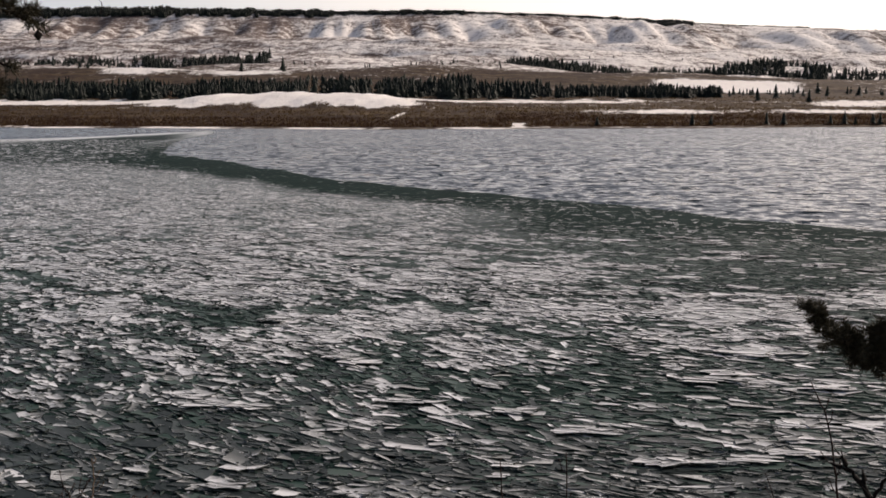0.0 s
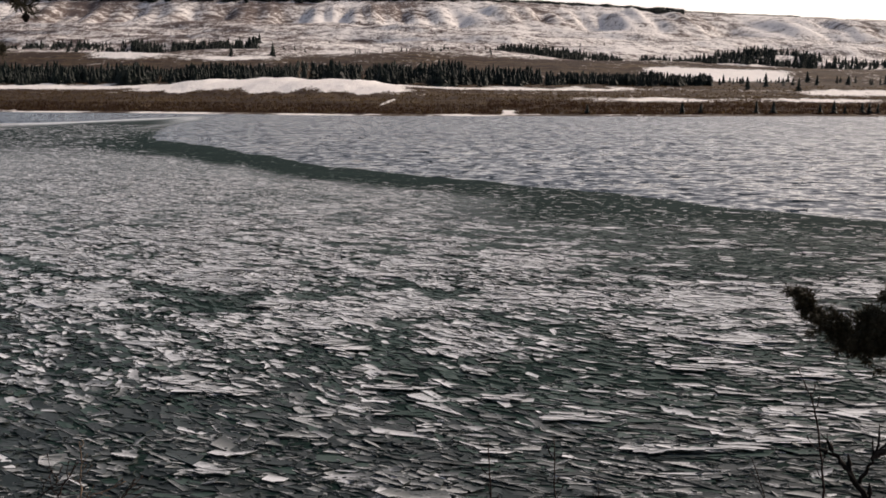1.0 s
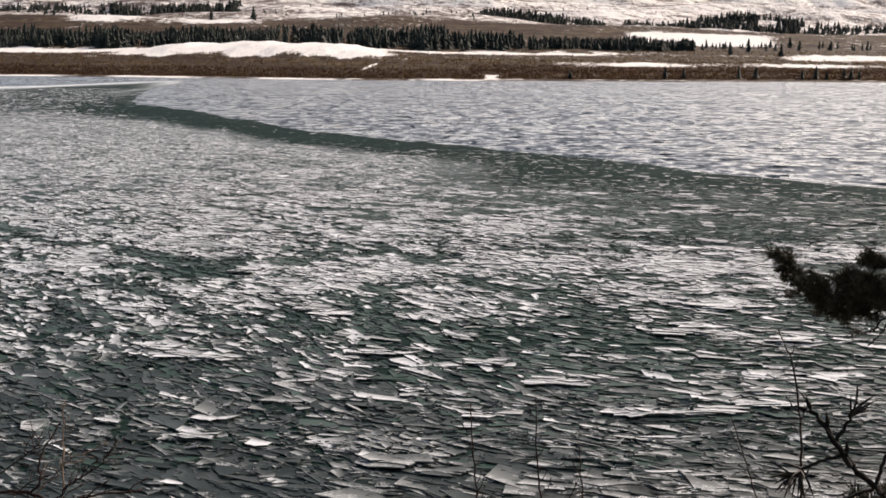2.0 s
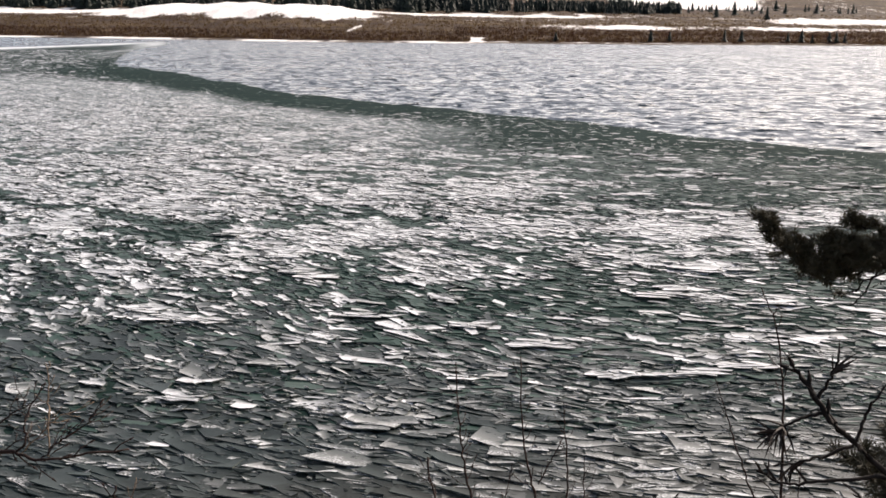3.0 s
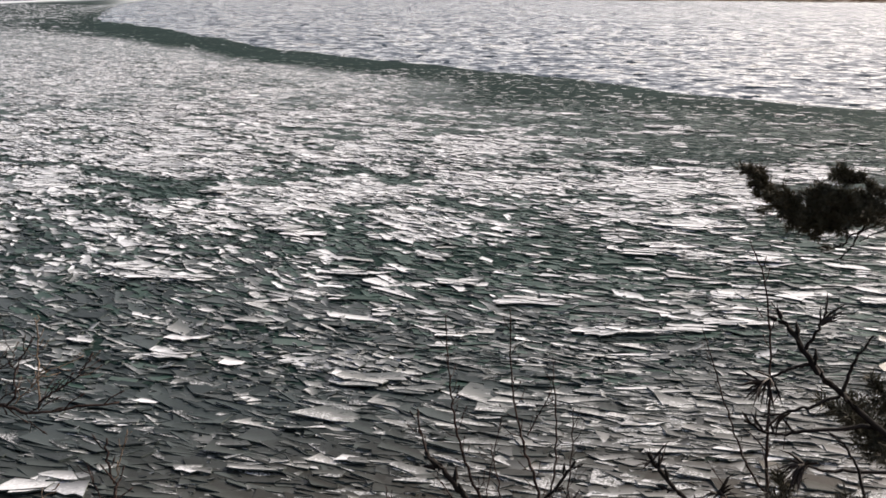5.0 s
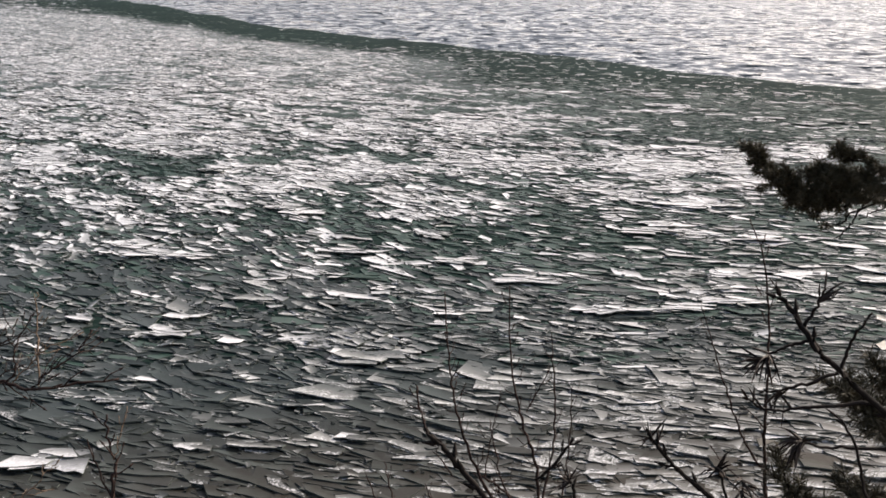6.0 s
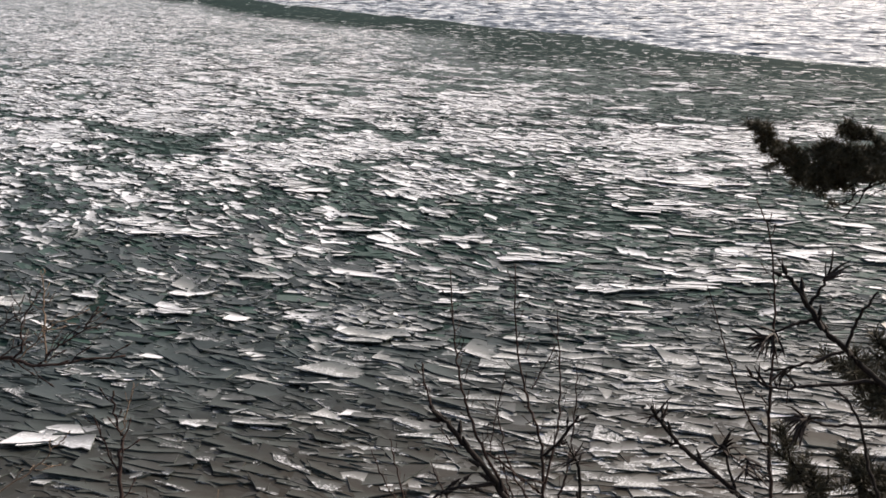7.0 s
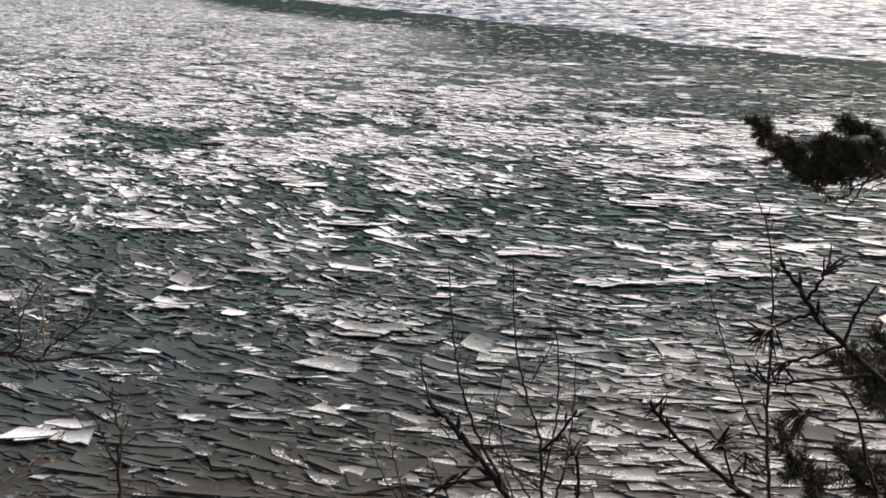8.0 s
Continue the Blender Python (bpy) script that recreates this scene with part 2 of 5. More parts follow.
ICE_PALE = ice_material("cloudy_pale_ice", (0.085, 0.095, 0.090), (0.36, 0.365, 0.35), 0.22, 0.07, 0.25)
SPRUCE = leafy_material("spruce_green", [(0.2, (0.006, 0.010, 0.008)), (0.8, (0.016, 0.024, 0.017))])
REED = leafy_material("dry_reed_brown", [(0.2, (0.060, 0.036, 0.016)), (0.5, (0.088, 0.056, 0.024)), (0.9, (0.125, 0.084, 0.036))], thin=True)
WILLOW = leafy_material("red_willow_brown", [(0.2, (0.028, 0.013, 0.008)), (0.9, (0.055, 0.027, 0.016))], thin=True)
NEEDLE = leafy_material("pine_needle_green", [(0.2, (0.034, 0.029, 0.018)), (0.7, (0.064, 0.056, 0.032)), (0.95, (0.12, 0.088, 0.052))], 0.6)
DRY_NEEDLE = leafy_material("dead_needle_brown", [(0.2, (0.010, 0.006, 0.005)), (0.9, (0.032, 0.020, 0.014))], 0.7)
BARK = bark_material("dark_pine_bark", (0.007, 0.005, 0.004), (0.022, 0.015, 0.012))
TWIG = bark_material("brown_twig_bark", (0.018, 0.010, 0.008), (0.055, 0.032, 0.025))
PALE_TWIG = bark_material("pale_straw_stalk", (0.12, 0.085, 0.060), (0.28, 0.20, 0.14))

# ---- ground: near bank, lake bed, far shore, benches, escarpment ----
PROFILE = [(-60, -2.0), (-30, -1.2), (-17, 0.02), (-10, 0.10), (0, 0.30), (14, 1.0), (60, 4.0), (150, 9.6), (235, 13.5), (420, 23.0), (600, 47.0),
           (800, 57.0), (1000, 76.0), (1400, 118.0), (1640, 140.0), (1760, 160.0), (1990, 224.0), (2060, 228.0), (2500, 232.0), (4500, 236.0)]
PU, PZ = [p[0] for p in PROFILE], [p[1] for p in PROFILE]


def bell(v, a, b, soft):
    """1 between a and b, falling to 0 over soft."""
    return 0.25 * (1 + np.tanh(2 * (v - a) / soft)) * (1 - np.tanh(2 * (v - b) / soft))


def far_shore(x):
    return 497 + 0.24 * np.sqrt((x + 20) ** 2 + 900) + 4 * np.sin(x / 23.0) + 2.0 * np.sin(x / 7.3 + 1)


def near_shore(x):
    return 13.2 + 0.5 * np.sin(x / 3.1) + 0.3 * np.sin(x / 1.3)


def ground_z(x, y):
    """Height of the land at arrays x, y."""
    x, y = np.asarray(x, float), np.asarray(y, float)
    u = y - far_shore(x)
    far = np.interp(u, PU, PZ)
    far = far + bell(x, -175, -30, 60) * bell(u, 150, 250, 60) * (8.0 + 0.7 * np.sin(x / 9.0 + u / 30.0) + 0.5 * np.sin(x / 4.0 - u / 17.0))          # snow mound
    far = far + bell(u, 560, 5000, 200) * (-x * 0.018)                          # ridge sinks to the east
    far = far * np.where(u > 1900, 1 + 0.012 * np.sin(x / 160.0), 1)
    bend = x + 60 * np.sin(x / 310.0) + 25 * np.sin(x / 97.0 + 2)
    gully = np.abs(np.sin(bend / 118.0)) * (0.7 + 0.4 * np.sin(x / 400.0)) + 0.5 * np.abs(np.sin(bend / 51.0 + 1 - u / 300.0)) + 0.3 * np.abs(np.sin(bend / 19.0 + u / 150.0))
    far = far + bell(u, 1690, 1880, 110) * (gully - 0.8) * 40
    far = far + bell(u, 900, 1650, 120) * 3.0 * np.tanh(3 * np.sin(u / 26.0 + np.sin(x / 170.0) + 0.6 * np.sin(x / 53.0)))
    far = far + bell(u, 640, 1700, 150) * (5 * np.sin(x / 120.0 + u / 90.0) + 3.5 * np.sin(x / 47.0 - u / 60.0) + 2.0 * np.sin(u / 23.0 + x / 60.0))
    near = np.interp(y - near_shore(x), [-200, -60, -13.0, -12.0, 0, 7, 30], [16, 11, 8.45, 8.2, 0.1, -1.5, -2.0])
    return np.where(y < 60, near, far)


def snow_cover(x, y):
    u = y - far_shore(x)
    px = x / y
    s = np.full_like(u, 0.05)
    s = s + 0.6 * bell(u, -3, 3, 3) * (0.6 + 0.4 * np.sin(x / 6.0)) + 0.85 * bell(u, -40, -2, 4) * bell(px, -3, 0.07, 0.05) * (0.6 + 0.4 * np.sin(x / 11.0)) - 0.18 * bell(px, -3, -0.14, 0.1) * bell(u, 700, 2100, 100)
    s = s + 1.6 * bell(x, -190, -22, 26) * bell(u + 9 * np.sin(x / 9.0) + 6 * np.sin(x / 3.7), 142, 250, 22)
    s = s + 1.3 * bell(x, -900, -165, 20) * bell(u, 190, 242, 14)
    s = s + 1.0 * bell(x, -20, 130, 20) * bell(u, 218, 245, 8)
    s = s + 1.0 * bell(x, 72, 900, 25) * bell(u, 90, 128, 14) * (0.9 + 0.3 * np.sin(x / 17.0))
    s = s + 0.8 * bell(px, 0.35, 3, 0.02) * bell(u, 170, 270, 30)
    s = s + 0.12 * bell(u, 240, 480, 20) + 0.75 * bell(u, 240, 292, 14) * bell(px, -3, 0.22, 0.04) * (0.7 + 0.5 * np.sin(x / 7.0 + np.sin(x / 19.0)))
    s = s + 1.0 * bell(px, -0.32, -0.14, 0.02) * bell(u, 560, 640, 20) * (0.75 + 0.4 * np.sin(x / 19.0))
    s = s + 1.5 * bell(px, 0.20, 0.33, 0.02) * bell(u, 430, 540, 30)
    s = s + 0.52 * bell(u, 660, 2100, 150) + 0.04 * bell(u, 1660, 1850, 60)
    s = s + 0.22 * bell(u, 1700, 1960, 80) * np.sin((x + 60 * np.sin(x / 310.0)) / 59.0) - 0.35 * bell(u, 4, 130, 20) - 0.35 * bell(u, 255, 400, 20) - 0.1 * bell(u, 400, 600, 40)
    s = s - 0.06 * bell(px, -0.3, 0.1, 0.05) * bell(u, 1680, 1960, 60) + 0.45 * bell(px, -0.045, 0.0, 0.02) * bell(u, 1690, 1770, 40) + 0.4 * bell(px, -0.11, -0.08, 0.02) * bell(u, 1680, 1780, 50)
    s = s + 1.5 * np.exp(-((x + 27 - 0.12 * (u - 60)) / 1.6) ** 2) * bell(u, 50, 105, 10) + 1.2 * bell(px, 0.063, 0.077, 0.004) * bell(u, -2, 28, 8)
    return s


def build_ground():
    rows = np.concatenate([np.arange(-90, -20, 7.0), np.arange(-20, 30, 0.7), [45, 70, 130, 220, 330, 420, 455], np.arange(470, 760, 4.0),
                           np.arange(760, 1500, 11.0), np.arange(1500, 2700, 9.0), np.arange(2720, 4600, 120.0)])
    s = np.linspace(-1, 1, 340)
    X = s[None, :] * (0.72 * np.maximum(rows, 0) + 60)[:, None]
    Y = np.repeat(rows[:, None], len(s), 1)
    Z = ground_z(X, Y)
    rng = np.random.default_rng(3)
    Z = Z + np.where(Y < 30, rng.normal(0, 0.05, Z.shape), rng.normal(0, 0.25, Z.shape) * (Y > 540))
    ny, nx = X.shape
    verts = np.stack([X, Y, Z], -1).reshape(-1, 3)
    i = (np.arange(ny - 1)[:, None] * nx + np.arange(nx - 1)[None, :]).ravel()
    quads = np.stack([i, i + 1, i + nx + 1, i + nx], -1)
    me = bpy.data.meshes.new("ground")
    fill_mesh(me, verts, quads.ravel(), np.full(len(quads), 4))
    me.polygons.foreach_set("use_smooth", np.ones(len(quads), bool))
    U = (Y - far_shore(X)).ravel()
    for name, values in (("snow", snow_cover(X, np.maximum(Y, 1)).ravel()), ("bank", (Y.ravel() < 60).astype(float)), ("hill", bell(U, 690, 9000, 120))):
        a = me.attributes.new(name, "FLOAT", "POINT")
        a.data.foreach_set("value", np.ascontiguousarray(values, np.float32))
    ob = part("ground", me, GROUND)
    tagged(ob, "snow-dusted brown valley slopes rising to a long flat ridge", "ground", kind="structure")


def fill_mesh(me, verts, loops, sizes, mats=None):
    """Fills a mesh quickly from arrays."""
    me.vertices.add(len(verts))
    me.vertices.foreach_set("co", np.ascontiguousarray(verts, np.float32).ravel())
    me.loops.add(len(loops))
    me.loops.foreach_set("vertex_index", np.ascontiguousarray(loops, np.int32))
    me.polygons.add(len(sizes))
    starts = np.concatenate([[0], np.cumsum(sizes)[:-1]])
    me.polygons.foreach_set("loop_start", np.ascontiguousarray(starts, np.int32))
    if mats is not None:
        me.polygons.foreach_set("material_index", np.ascontiguousarray(mats, np.int32))
    me.polygons.foreach_set("use_smooth", np.zeros(len(sizes), bool))
    me.update(calc_edges=True)


build_ground()

# ---- lake: open water, and the slush-covered part on the near side of the ice edge ----
EDGE_X = [-500, -200, -160, -138, -125, -115, -107, -97, -90, -85, -83, -76, -69, -57, -49.6, -39.4, -31, -25.5, -19.6, -14.5, -6.1, 1.1, 7.4, 13.2, 18.5, 23, 26.7, 30.1, 35.6, 60, 120, 400]
EDGE_Y = [300, 318, 326, 336, 348, 375, 418, 455, 430, 396, 345, 300, 262, 224, 216, 194, 176, 169, 158, 148, 137, 126, 120, 114, 109, 103, 96.5, 91.5, 85, 76, 66, 60]


def ice_edge(x):
    x = np.asarray(x, float)
    return np.interp(x, EDGE_X, EDGE_Y) * (1 + 0.006 * np.sin(x / 2.3) + 0.005 * np.sin(x / 0.9 + np.sin(x / 3)) + 0.012 * np.sin(x / 6.1 + 1))


def wave_height(x, y):
    """Wind waves on the open water, longer with the fetch across the lake."""
    out = np.zeros(len(x))
    for i in range(len(x)):
        a, c = x[i] * 0.9 + y[i] * 0.1, y[i]
        gust = 0.55 + 0.9 * noise.noise((a * 0.02, c * 0.012, 3.0))
        out[i] = 1.3 * gust * (0.20 * noise.noise((a * 0.09, c * 0.24, 0.0)) + 0.17 * noise.noise((a * 0.2, c * 0.6, 5.0)) + 0.09 * noise.noise((a * 0.42, c * 1.05, 9.0))
                         + 0.10 * noise.noise((a * 0.05, c * 0.05, 12.0)))
    return out


def grid_faces(ny, nx):
    i = (np.arange(ny - 1)[:, None] * nx + np.arange(nx - 1)[None, :]).ravel()
    return np.stack([i, i + 1, i + nx + 1, i + nx], -1)


def build_lake():
    rows = [8.0, 40.0, 60.0]
    while rows[-1] < 560:
        rows.append(rows[-1] + max(0.7, rows[-1] ** 2 / 19000))
    rows = np.array(rows + [600, 760])
    s = np.concatenate([[-12, -3], np.linspace(-1, 1, 520), [3, 12]])
    X, Y = s[None, :] * (0.55 * rows + 4)[:, None], np.repeat(rows[:, None], len(s), 1)
    x, y = X.ravel(), Y.ravel()
    fade = np.clip((y - ice_edge(x)) / 6, 0, 1) * (np.abs(x) < 0.6 * y + 4)
    z = np.where(fade > 0, wave_height(x, y) * fade * np.clip(1.5 - y / 260, 0.1, 1), 0) - 0.02
    me = bpy.data.meshes.new("water")
    q = grid_faces(*X.shape)
    fill_mesh(me, np.stack([x, y, z], -1), q.ravel(), np.full(len(q), 4))
    me.polygons.foreach_set("use_smooth", np.ones(len(q), bool))
    tagged(part("water", me, WATER), "wind-rippled grey open lake water", "water", kind="structure")

    xs = np.concatenate([np.linspace(-500, -130, 60), np.linspace(-129, 60, 500), np.linspace(61, 400, 40)])
    f = np.linspace(0, 1, 90) ** 1.6
    far = ice_edge(xs)
    X = np.repeat(xs[None, :], len(f), 0)
    Y = 9.0 + f[:, None] * (far - 9.0)[None, :]
    x, y = X.ravel(), Y.ravel()
    me = bpy.data.meshes.new("slush_ice")
    q = grid_faces(*X.shape)
    fill_mesh(me, np.stack([x, y, np.full(len(x), 0.03)], -1), q.ravel(), np.full(len(q), 4))
    green = greenness(x, y)
    to_edge = np.repeat(far[None, :], len(f), 0).ravel() - y
    frost = 0.95 * bell(y, 72, 178, 40) * bell(x / y, -2, 0.12, 0.12) - 0.9 * green - 0.4 * bell(to_edge, -9, 18, 12) * bell(x, -62, 900, 20)
    frost = frost + 0.28 * bell(y, 178, 420, 40) * bell(x, -500, -60, 20) + 1.25 * bell(to_edge, -8, 44, 40) * bell(x, -900, -84, 14)
    a = me.attributes.new("frost", "FLOAT", "POINT")
    a.data.foreach_set("value", np.ascontiguousarray(np.clip(frost, -0.6, 1.4), np.float32))
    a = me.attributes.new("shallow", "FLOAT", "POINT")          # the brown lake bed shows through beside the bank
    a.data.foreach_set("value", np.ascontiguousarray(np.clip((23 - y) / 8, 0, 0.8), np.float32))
    ob = part("slush_ice", me, SLUSH)
    tagged(ob, "dark green wet slush ice covering the near lake", "ice", kind="structure")
    return ob


def patches(x, y, rows):
    total = np.zeros_like(x)
    for cx, cy, rx, ry, w in rows:
        total += w * np.exp(-((x - cx) / rx) ** 2 - ((y - cy) / ry) ** 2)
    return total


# x, y, half width, half depth, weight of paler and of greener stretches of the ice
PALE_PATCHES = [
    # the first three paint sky glare on the ice as whiter plates
    (12.2, 51.0, 1.7, 2.1, 1.20), (14.6, 50.5, 1.3, 2.1, 1.30), (17.5, 49.7, 1.0, 3.8, 2.00), (-8.0, 35.5, 1.4, 1.1, 1.25), (-0.1, 26.4, 0.9, 0.6, 1.00), (1.0, 41.9, 1.4, 1.4, 0.60),
    (3.6, 60.2, 2.9, 4.2, 0.60), (3.9, 50.4, 1.6, 2.0, 0.50), (4.4, 32.2, 1.1, 0.7, 0.60), (9.2, 30.4, 1.8, 0.6, 1.25), (-2.9, 33.3, 1.1, 0.8, 0.40), (-7.7, 42.7, 1.4, 1.0, 0.70),
    (-1.5, 48.6, 1.8, 2.2, 0.60), (-17.3, 67.7, 6.3, 11.1, 0.40), (-7.2, 57.0, 2.7, 3.3, 0.40), (10.8, 38.6, 1.3, 1.1, 0.60), (8.2, 52.0, 1.7, 1.8, 0.40), (11.4, 58.7, 2.3, 2.3, 0.35),
    (-14.7, 43.8, 1.6, 2.2, 0.30), (13.3, 31.5, 1.3, 0.6, 0.40), (-25, 100, 25, 30, 0.15), (23, 60, 5, 3, 0.2)]
GREEN_PATCHES = [
    (-10.6, 50.4, 2.2, 2.4, 0.75), (-9.4, 49.2, 1.2, 1.2, 0.45), (-0.7, 37.5, 1.4, 1.1, 0.70), (2.7, 37.5, 1.9, 1.8, 0.90), (7.5, 37.6, 2.3, 2.2, 1.00), (12.4, 35.1, 2.4, 1.5, 0.70), (8.1, 33.4, 1.7, 0.8, 0.60),
    (2.0, 32.7, 1.1, 0.6, 0.50), (-2.8, 41.1, 1.3, 1.2, 0.50), (6.5, 45.4, 1.5, 1.4, 0.50), (18.5, 61.0, 5.1, 4.3, 0.50), (16.4, 41.4, 2.4, 2.0, 0.40), (-3.1, 29.3, 1.1, 0.6, 0.50),
    (19, 72, 7, 7, 0.3), (30, 66, 8, 6, 0.4), (14, 92, 10, 9, 0.6), (30, 78, 12, 6, 0.3)]


def greenness(x, y):
    """Where wet green ice shows: the listed stretches, and a belt along the ice edge."""
    return 1.35 * patches(x, y, GREEN_PATCHES) + 1.0 * np.exp(-((ice_edge(x) - y) / (0.19 * y)) ** 4) * bell(x, -62, 900, 20)


slush = build_lake()

# ---- broken ice plates ----


def grain(x, y):
    """Streaky variation, a few metres wide, between -1 and 1: streaks run with the drift, more slanted to the west."""
    out = np.empty(len(x))
    east = np.clip((x / y + 0.05) / 0.3, 0, 1)
    for i in range(len(x)):
        v = []
        for turn in (-0.72, -0.22):
            s, c = x[i] * math.cos(turn) + y[i] * math.sin(turn), y[i] * math.cos(turn) - x[i] * math.sin(turn)
            v.append(0.8 * noise.noise((s * 0.16, c * 0.34, turn)) + 0.8 * noise.noise((s * 0.4, c * 0.75, 7.0)) + 0.5 * noise.noise((s * 0.9, c * 1.7, 9.0)))
        out[i] = (1.6 + 0.3 * east[i]) * (v[0] * (1 - east[i]) + v[1] * east[i])
    return out


def drift(x, y):
    """The heading of the long sides of the plates, in radians: slanted to the west, nearly level to the east and below the bank."""
    return np.radians(np.interp(x / y, [-0.5, 0.05, 0.3], [-52, -44, -14]) * np.interp(y, [17, 36], [0.35, 1.0]))


def plate_arrays(rng, x, y, z, length, width, angle, tilt_x, tilt_y, thick, white, sides=5, taper=1.0):
    """Vertices and faces of many flat broken plates: straight-sided, often running out to a point, the raised side jagged, with an edge all round."""
    n = len(x)
    mids = sides - 4
    u = np.concatenate([[0.5, -0.5, -0.5], np.linspace(-0.5, 0.5, mids + 2)[1:-1], [0.5]])[None, :] + rng.uniform(-0.12, 0.12, (n, sides))
    v = np.concatenate([[0.5, 0.5], np.full(mids + 2, -0.5)])[None, :] + rng.uniform(-0.12, 0.12, (n, sides))
    v[:, 3:3 + mids] += rng.uniform(-0.16, 0.22, (n, mids))
    # one end narrows, now and then to a point
    end = np.where(rng.uniform(0, 1, (n, 1)) < 0.5, -1.0, 1.0)
    pinch = rng.uniform(0, 0.97, (n, 1)) * np.clip(end * u + 0.35, 0, 0.85) / 0.85 * taper
    v = v + (rng.uniform(-0.45, 0.4, (n, 1)) - v) * pinch
    u = u + v * rng.normal(0, 0.38, (n, 1)) * np.minimum(length / width, 3)[:, None] / 2.5
    px, py = u * length[:, None], v * width[:, None]
    pz = px * np.tan(tilt_x)[:, None] + py * np.tan(tilt_y)[:, None]
    ca, sa = np.cos(angle)[:, None], np.sin(angle)[:, None]
    wx, wy = px * ca - py * sa + x[:, None], px * sa + py * ca + y[:, None]
    top = np.stack([wx, wy, pz + z[:, None]], -1)
    low = top - np.array([0, 0, 1.0]) * thick[:, None, None]
    verts = np.concatenate([top, low], 1).reshape(-1, 3)
    base = (np.arange(n) * 2 * sides)[:, None]
    rims = np.where(rng.uniform(0, 1, (n, 1)) < 0.08, 3, 2)      # a few edges are crusted with frost
    loops, sizes, mats = [base + np.arange(sides)], [np.full((n, 1), sides)], [white[:, None]]
    for k in range(sides):
        j = (k + 1) % sides
        loops.append(base + np.array([k, k + sides, j + sides, j]))
        sizes.append(np.full((n, 1), 4))
        mats.append(rims)
    # the raised side dries out, the far side dips under
    dry = 0.5 - 0.95 * v - 0.2 * u + rng.normal(0.0, 0.16, (n, 1)) + np.array([-0.05, 0.38, 0, 0.12, -0.1, -0.1])[white][:, None]
    dry = np.concatenate([dry, dry], 1).ravel()
    return verts, np.concatenate(loops, 1).ravel(), np.concatenate(sizes, 1).ravel(), np.concatenate(mats, 1).ravel(), dry


def ice_mesh(name, arrays):
    me = bpy.data.meshes.new(name)
    for m in (ICE_CLEAR, ICE_WHITE, EDGE, ICE_PALE, ICE_GREEN, ICE_DARK):
        me.materials.append(m)
    fill_mesh(me, *arrays[:4])
    at = me.attributes.new("dry", "FLOAT", "POINT")
    at.data.foreach_set("value", np.ascontiguousarray(arrays[4], np.float32))
    return me


def scatter(rng, y0, y1, density):
    """Random places on the ice between two distances, inside the shores and the ice edge."""
    area = (y1 - y0) * 1.2 * ((y0 + y1) / 2) + 20 * (y1 - y0)
    n = int(area * density)
    y = np.sqrt(rng.uniform(y0 ** 2, y1 ** 2, n))
    x = rng.uniform(-1, 1, n) * (0.58 * y + 6)
    keep = (y < ice_edge(x) + np.minimum(rng.exponential(1.0, n), 2.0) * 0.02 * y) & (y > near_shore(x) + 0.1)
    return x[keep], y[keep]


def field_share(x, y, rng):
    """How likely a plate at each place is a frosted white one."""
    g, green, pale = grain(x, y), greenness(x, y), patches(x, y, PALE_PATCHES)
    lift = np.clip((y - 29 - 30 * np.clip(-x / y - 0.05, 0, 0.4)) / 24, 0, 1)
    west = np.clip(0.22 - x / y, 0, 0.45)
    field = 0.15 + 0.70 * west + 0.10 * np.clip((y - 40) / 20, 0, 1) + 1.25 * pale - 1.4 * green + 1.15 * g
    return lift * np.clip(0.45 + 2.6 * (field - 0.50), 0.03, 0.97) + (1 - lift) * np.clip(0.02 + 0.016 * np.clip(y - 21, 0, 14) + 0.7 * np.clip(x / y + 0.1, 0, 0.32) + 0.3 * g + 0.5 * pale, 0.02, 0.9)


